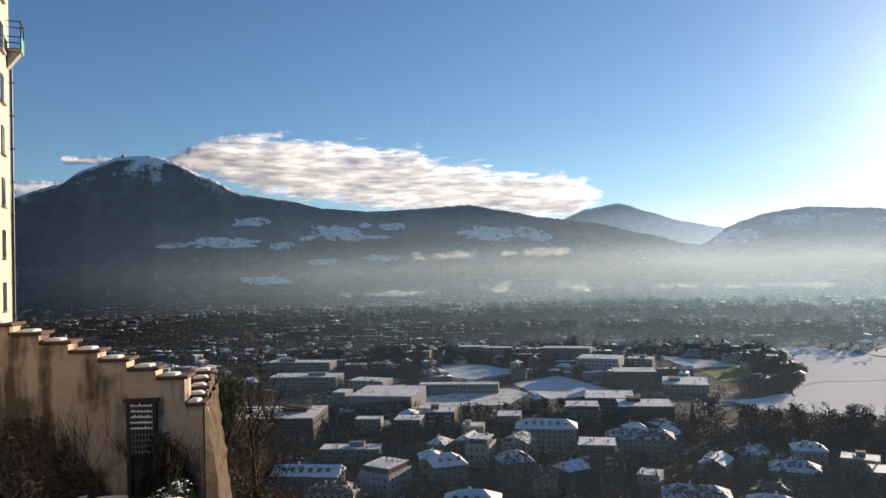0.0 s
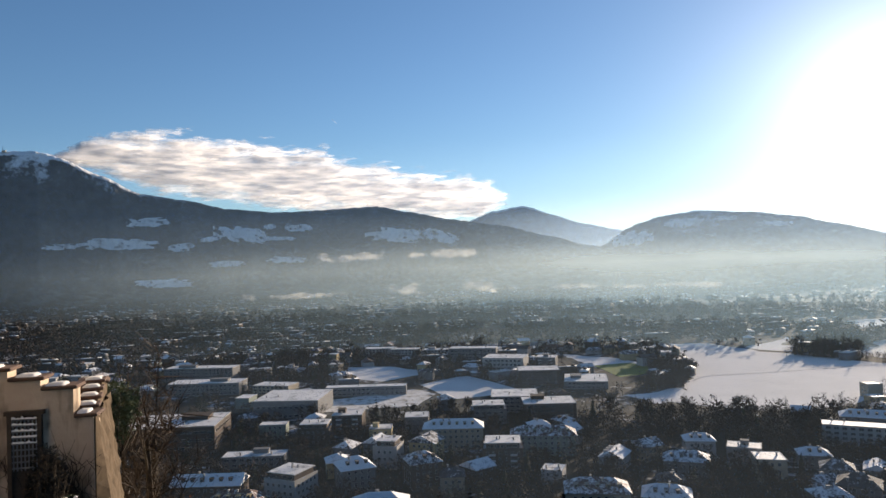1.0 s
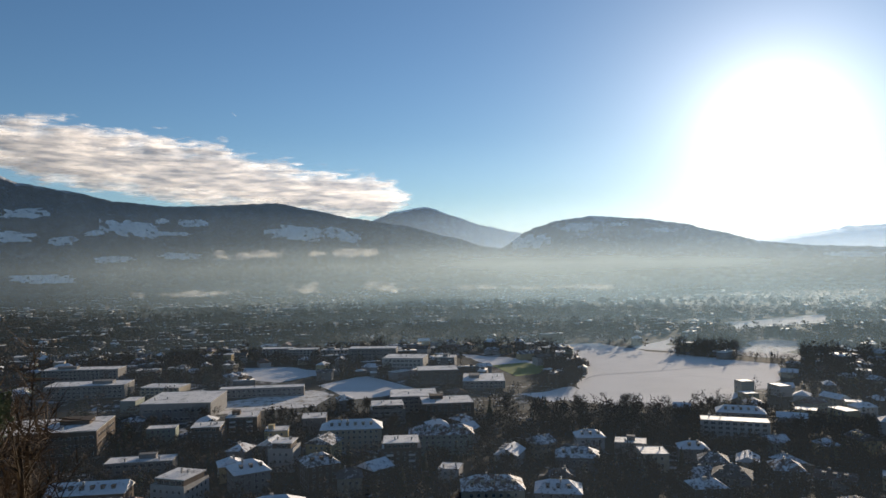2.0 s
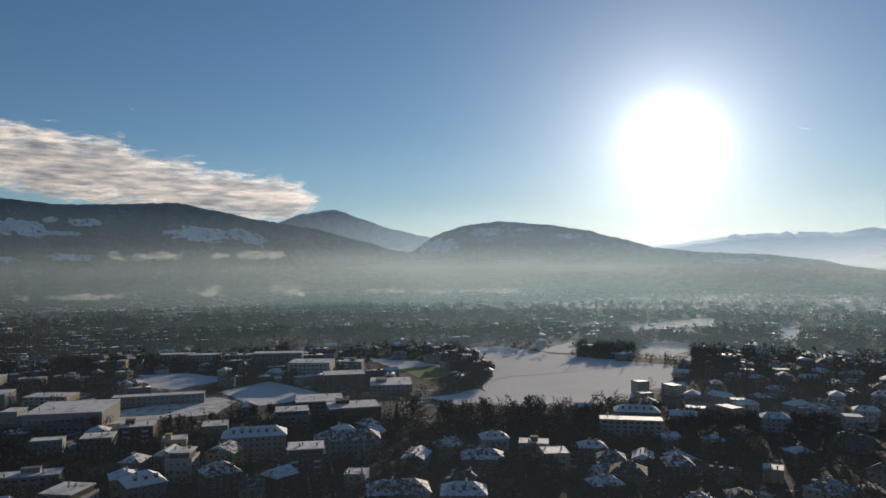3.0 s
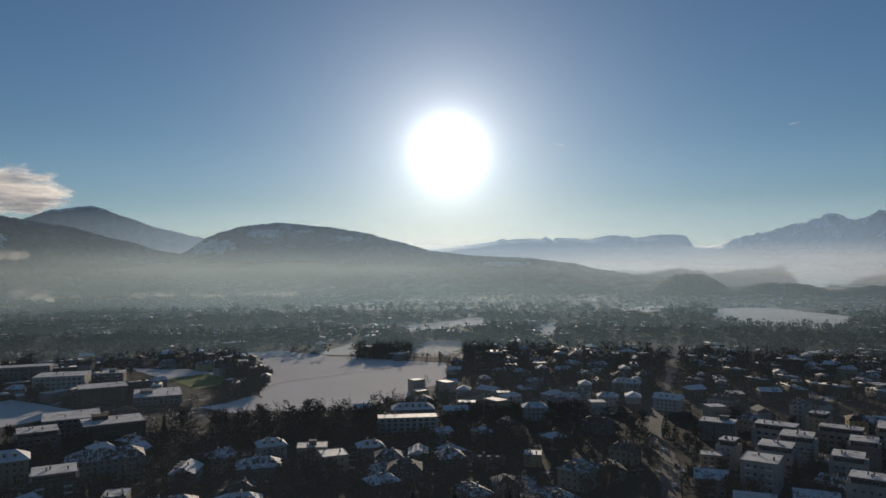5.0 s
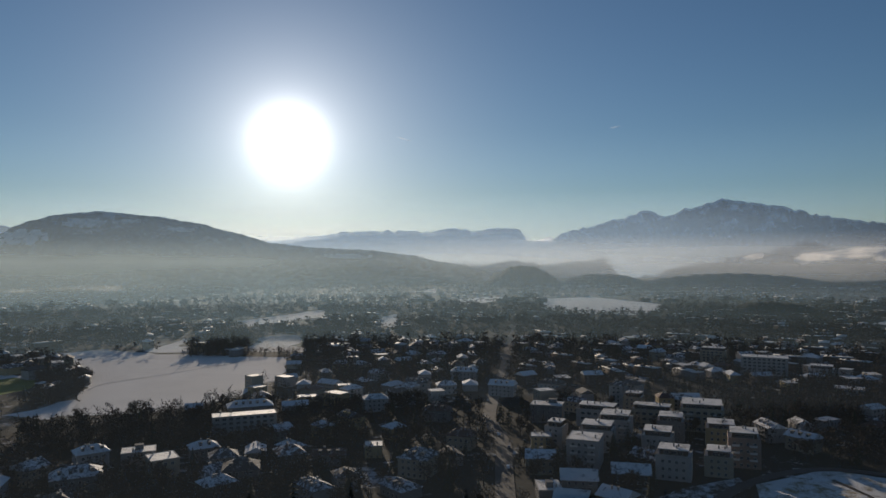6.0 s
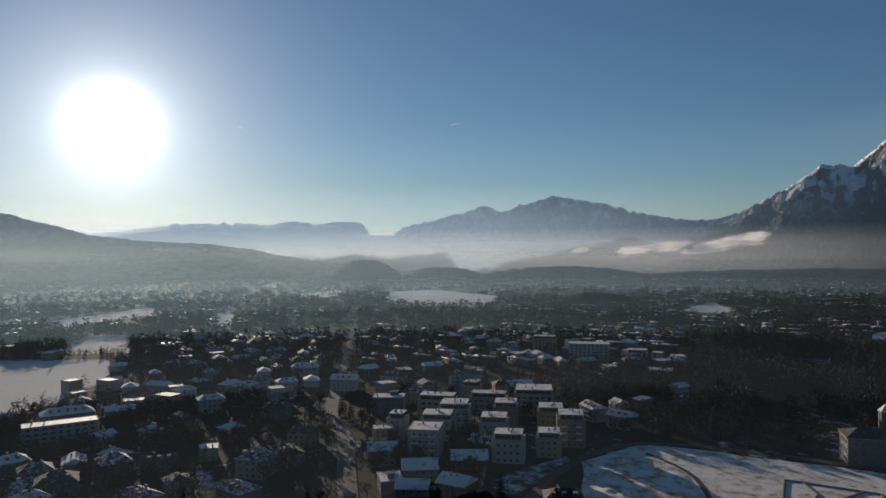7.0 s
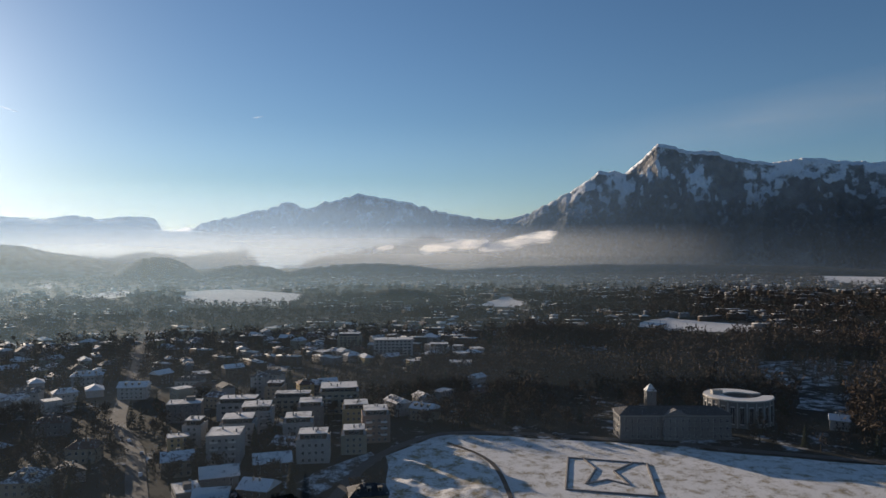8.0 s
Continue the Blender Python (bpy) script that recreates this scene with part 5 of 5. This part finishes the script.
def gate():
    n = Vector((-ALONG.y, ALONG.x))
    if n.y > 0:
        n = -n
    p = CORNER + ALONG * 1.42 + n * 0.06
    ob = base("lattice_gate", p.x, p.y, EYE - 5.42, math.degrees(math.atan2(-ALONG.y, -ALONG.x)), "dark wooden gate with a snow-dusted lattice set in the wall", "gate")
    w, h = 0.62, 2.35
    under("frame", box_mesh("frame", WOOD, (-w / 2, 0, 0, 0.09, 0.12, h), (w / 2, 0, 0, 0.09, 0.12, h), (0, 0, h, w + 0.2, 0.16, 0.09)), ob)
    under("panel", box_mesh("panel", WOOD, (0, 0.03, 0, w - 0.09, 0.05, h)), ob)
    bar = box_mesh("slat", PLASTERS[GREY], (0, 0, 0, 0.025, 0.03, 1.15))
    for k in range(7):
        under("slat", bar, ob, pose(-0.24 + 0.08 * k, -0.02, 1.1))
    cross = box_mesh("slat", PLASTERS[GREY], (0, 0, 0, 0.54, 0.04, 0.03))
    for k in range(9):
        under("slat", cross, ob, pose(0, -0.03, 1.15 + 0.135 * k))
    r = random.Random(5)
    for k in range(4, 9):
        vs, fs = [], []
        for i in range(13):
            h = max(0.004, 0.035 + 0.05 * fbm(i * 0.7, k, 3, 3))
            vs += [(-0.26 + 0.52 * i / 12, -0.065, 0), (-0.26 + 0.52 * i / 12, -0.045, h), (-0.26 + 0.52 * i / 12, 0.0, 0.004)]
        for i in range(12):
            fs += [(3 * i, 3 * i + 3, 3 * i + 4, 3 * i + 1), (3 * i + 1, 3 * i + 4, 3 * i + 5, 3 * i + 2)]
        under("snow_ridge", raw("snow_ridge", vs, fs, SNOW), ob, pose(0, 0, 1.181 + 0.135 * k, 0, r.uniform(-3, 3), 0), "thin snow on the lattice")


gate()


def leaf_bush(name, x, y, z, sx, sy, sz, leaves, size, mat, label, seed, snow=0):
    """A shrub of single leaves round a core of twigs."""
    r = random.Random(seed)
    vs, fs, tv, tf = [], [], [], []
    for _ in range(leaves):
        d = Vector((r.gauss(0, 1), r.gauss(0, 1), r.gauss(0, 1))).normalized() * r.uniform(0.35, 1.0) ** 0.5
        lump = 0.75 + 0.5 * fbm(d.x * 1.7, d.y * 1.7, d.z * 1.7 + seed)
        c = Vector((d.x * sx * lump, d.y * sy * lump, sz + d.z * sz * lump))
        a = Vector((r.gauss(0, 1), r.gauss(0, 1), r.gauss(0, 1))).normalized() * size * r.uniform(0.6, 1.3)
        b = a.orthogonal().normalized() * size * 0.6
        o = len(vs)
        vs += [c - a, c + b, c + a, c - b]
        fs.append((o, o + 1, o + 2, o + 3))
    for _ in range(60):
        d = Vector((r.gauss(0, sx * 0.5), r.gauss(0, sy * 0.5), sz * r.uniform(0.6, 1.7)))
        stick(tv, tf, Vector((d.x * 0.2, d.y * 0.2, -0.3)), d, 0.018, 0.006, 3)
    ob = base(name, x, y, z, 0, label, "bush", "shrubs on the castle hill")
    under("stem", raw("stem", tv, tf, BARK), ob)
    under("foliage", raw("foliage", vs, fs, mat), ob)
    if snow:
        vs, fs = [], []
        for _ in range(snow):
            a, q = r.uniform(0, 6.28), r.random() ** 0.5
            up = math.sqrt(1 - q * q * 0.8)
            lump = 0.8 + 0.5 * fbm(math.cos(a) * q * 3, math.sin(a) * q * 3, seed + 1.5)
            c = Vector((math.cos(a) * q * sx * lump, math.sin(a) * q * sy * lump, sz + up * sz * lump * 0.9))
            k = size * r.uniform(0.6, 1.6)
            o = len(vs)
            vs += [c + Vector((-k, -k * 0.6, 0)), c + Vector((k, -k * 0.7, 0)), c + Vector((k * 0.8, k, 0.01)), c + Vector((-k * 0.9, k * 0.8, 0)), c + Vector((0, 0, k * 0.7))]
            fs += [(o, o + 1, o + 4), (o + 1, o + 2, o + 4), (o + 2, o + 3, o + 4), (o + 3, o, o + 4)]
        tagged(under("snow_dusting", raw("snow_dusting", vs, fs, SNOW), ob), "crumbs of snow on the leaves", "", "", "stuff")


leaf_bush("ivy_bush", -6.95, 21.6, EYE - 5.0, 0.9, 0.9, 1.05, 3800, 0.05, IVY, "dark green ivy bush leaning over the wall", 1)
leaf_bush("shrub", -9.6, 14.3, EYE - 5.2, 1.0, 0.6, 1.3, 2600, 0.045, DRY, "brown withered creeper against the wall", 2)
leaf_bush("shrub", -8.8, 14.0, EYE - 5.3, 0.8, 0.5, 0.8, 1800, 0.045, DRY, "withered russet shrub at the foot of the wall", 3)
leaf_bush("shrub", -9.3, 13.3, EYE - 5.3, 0.4, 0.5, 0.9, 900, 0.04, IVY, "dark green shrub at the foot of the wall", 8)
leaf_bush("shrub", -6.55, 16.25, EYE - 5.3, 0.4, 0.35, 0.9, 2400, 0.035, BARK, "dark ivy climbing beside the gate", 4)
leaf_bush("shrub", -6.1, 15.9, EYE - 5.4, 0.35, 0.35, 0.4, 900, 0.035, IVY, "small green shrub dusted with snow", 9, 22)
leaf_bush("shrub", -6.45, 15.6, EYE - 5.3, 0.3, 0.3, 0.25, 500, 0.035, IVY, "small green shrub dusted with snow", 19, 16)
leaf_bush("shrub", -5.2, 18.6, EYE - 8.7, 0.7, 0.7, 1.05, 3000, 0.04, RUSSET, "russet shrub on the steep slope", 5)
leaf_bush("shrub", -4.95, 16.7, EYE - 8.0, 0.5, 0.45, 1.1, 2600, 0.035, DRY, "dark shrub at the foot of the rubble wall", 15)
leaf_bush("shrub", -4.6, 19.8, EYE - 9.1, 1.0, 0.9, 1.1, 3200, 0.045, DRY, "dark tangled shrub on the steep slope", 12)
leaf_bush("shrub", -5.7, 22.6, EYE - 10.2, 1.0, 1.0, 1.75, 3200, 0.05, IVY, "dark green shrub on the steep slope", 6)
leaf_bush("shrub", -6.2, 27.0, EYE - 11.9, 1.4, 1.2, 2.0, 3200, 0.06, RUSSET, "russet bush on the steep slope", 13)
leaf_bush("shrub", -7.9, 24.0, EYE - 5.9, 0.8, 1.0, 1.2, 2800, 0.05, DRY, "brown bush behind the garden wall", 14)


def wall_creeper(s0, s1, low, high, leaves, mat, label, seed):
    """Withered creeper spread flat over the garden wall, thickest low down."""
    r = random.Random(seed)
    vs, fs, tv, tf = [], [], [], []
    out = Vector((ALONG.y, -ALONG.x))
    if out.y > 0:
        out = -out
    for _ in range(leaves):
        u = r.random()
        a = s0 + (s1 - s0) * u
        reach = math.sin(math.pi * u) ** 0.6 * (0.65 + 0.6 * fbm(a * 1.3, seed, 1, 4))
        z = low + (high - low) * max(0.0, reach) * r.random() ** 1.4
        p = CORNER + ALONG * a + out * r.uniform(0.02, 0.16)
        c = Vector((p.x, p.y, z))
        d = Vector((r.gauss(0, 1), r.gauss(0, 0.5), r.gauss(0, 1))).normalized() * r.uniform(0.02, 0.05)
        e = d.orthogonal().normalized() * 0.02
        o = len(vs)
        vs += [c - d, c + e, c + d, c - e]
        fs.append((o, o + 1, o + 2, o + 3))
    for _ in range(90):
        a = r.uniform(s0, s1)
        p = CORNER + ALONG * a + out * 0.05
        c = Vector((p.x, p.y, low))
        for _ in range(4):
            q = c + Vector((ALONG.x * r.gauss(0, 0.22), ALONG.y * r.gauss(0, 0.22), (high - low) * r.uniform(0.08, 0.26)))
            stick(tv, tf, c, q, 0.007, 0.004, 3)
            c = q
    ob = base("wall_creeper", 0, 0, 0, 0, label, "climbing plant", "shrubs on the castle hill")
    under("stem", raw("stem", tv, tf, BARK), ob)
    under("foliage", raw("foliage", vs, fs, mat), ob)


wall_creeper(2.4, 7.2, EYE - 5.3, EYE - 2.5, 12000, DRY, "withered brown creeper spread over the stucco wall", 21)
wall_creeper(0.2, 1.5, EYE - 5.3, EYE - 3.4, 3200, BARK, "dark creeper beside the lattice gate", 22)


def hill_tree(x, y, z, height, seed, label):
    (tv, tf), (cv, cf) = bare_tree(seed, height, 420, 0.17, 0.30)
    thin = []
    for i in range(0, len(cf), 2):
        thin.append(cf[i])
    ob = base("bare_tree", x, y, z, 30 * seed, label, "tree", "trees on the castle hill")
    under("trunk", raw("trunk", tv, tf, BARK), ob)
    under("crown", raw("crown", cv, thin, TWIGS), ob)


hill_tree(-10.0, 37.0, ground_z(-10.0, 37.0) - 0.5, 14.0, 71, "slender bare tree on the castle slope")
hill_tree(-9.0, 33.0, ground_z(-9.0, 33.0) - 0.5, 12.0, 72, "slender bare tree on the castle slope")
hill_tree(-12.6, 41.0, ground_z(-12.6, 41.0) - 0.5, 14.0, 73, "slender bare tree on the castle slope")


# ---- cars on the street ----
def car(x, y, turn, paint, label):
    ob = base("car", x, y, 0.32, turn, label, "car", "cars on the street")
    L, W = 4.3, 1.75
    prof = [(-2.15, 0.35), (-2.15, 0.85), (-1.2, 0.95), (-0.7, 1.42), (0.95, 1.45), (1.7, 0.98), (2.15, 0.9), (2.15, 0.35)]
    n = len(prof)
    vs = [(px, -W / 2, pz) for px, pz in prof] + [(px, W / 2, pz) for px, pz in prof]
    fs = [tuple(range(n)), tuple(range(2 * n - 1, n - 1, -1))] + [(i, n + i, n + (i + 1) % n, (i + 1) % n) for i in range(n)]
    under("body", raw("body", vs, fs, paint), ob)
    under("side_window", box_mesh("side_window", GLASS, (0.1, 0, 1.0, 1.9, W + 0.02, 0.34)), ob)
    wv, wf = [], []
    stick(wv, wf, Vector((0, -0.1, 0)), Vector((0, 0.1, 0)), 0.32, 0.32, 10)
    wf += [tuple(range(9, -1, -1)), tuple(range(10, 20))]
    wheel = raw("wheel", wv, wf, IRON)
    for sx in (-1.35, 1.35):
        for sy in (-0.8, 0.8):
            under("wheel", wheel, ob, pose(sx, sy, 0.32))


CAR_WHITE = plain("car_paint_white", (0.7, 0.7, 0.7), 0.3, 0.05, 2)
CAR_DARK = plain("car_paint_dark", (0.04, 0.045, 0.06), 0.3, 0.05, 2)
for px, py, turn, paint, label in ((352, 219, 47, CAR_WHITE, "white car driving on the wet street"), (331, 199, 32, CAR_DARK, "dark car on the wet street"),
                                   (430, 276, 28, CAR_DARK, "dark car on the wet street"), (300, 181, 32, CAR_WHITE, "white car parked along the street"),
                                   (393, -10, 84, CAR_DARK, "dark car on the lane beside the meadow"), (505, 316, 28, CAR_WHITE, "white car driving on the wet street")):
    car(px, py, turn, paint, label)


def transmitter():
    x, y = polar(3296, -24.5)
    ob = base("transmitter_mast", x, y, m1.top(-24.5) - 1, 0, "slim transmitter mast on the snowy summit", "mast")
    vs, fs = [], []
    stick(vs, fs, Vector((0, 0, 0)), Vector((0, 0, 26)), 1.6, 0.5, 6)
    under("pole", raw("pole", vs, fs, IRON), ob)
    under("station", box_mesh("station", CONCRETE, (5, 0, -2, 14, 8, 8)), ob)


transmitter()


def snow_patch(x, y, z, sx, sy, seed):
    """A low uneven pad of old snow on the ground."""
    n, vs, fs = 22, [], []
    for ring, k in enumerate((1.0, 0.7, 0.35)):
        for i in range(n):
            a = 2 * math.pi * i / n
            q = k * (1 + 0.45 * fbm(math.cos(a) * 1.4, math.sin(a) * 1.4, seed, 4))
            vs.append((math.cos(a) * sx * q, math.sin(a) * sy * q, (0.0, 0.05, 0.07)[ring]))
    vs.append((0, 0, 0.075))
    for ring in range(2):
        for i in range(n):
            fs.append((ring * n + i, ring * n + (i + 1) % n, (ring + 1) * n + (i + 1) % n, (ring + 1) * n + i))
    fs += [(2 * n + i, 2 * n + (i + 1) % n, 3 * n) for i in range(n)]
    ob = new("snow_patch", raw("snow_patch", vs, fs, SNOW, smooth=True))
    ob.matrix_basis = pose(x, y, z, 0, 0, seed * 40)
    tagged(ob, "patch of old snow at the foot of the wall", "snow", "snow patches by the garden wall", "stuff")


snow_patch(-7.9, 15.7, EYE - 5.06, 0.75, 0.4, 1)
snow_patch(-8.55, 15.9, EYE - 5.14, 0.55, 0.22, 2)
snow_patch(-6.15, 15.35, EYE - 4.97, 0.32, 0.3, 3)
snow_patch(-6.25, 16.1, EYE - 5.02, 0.25, 0.35, 4)
snow_patch(-7.2, 15.2, EYE - 4.95, 0.3, 0.12, 5)
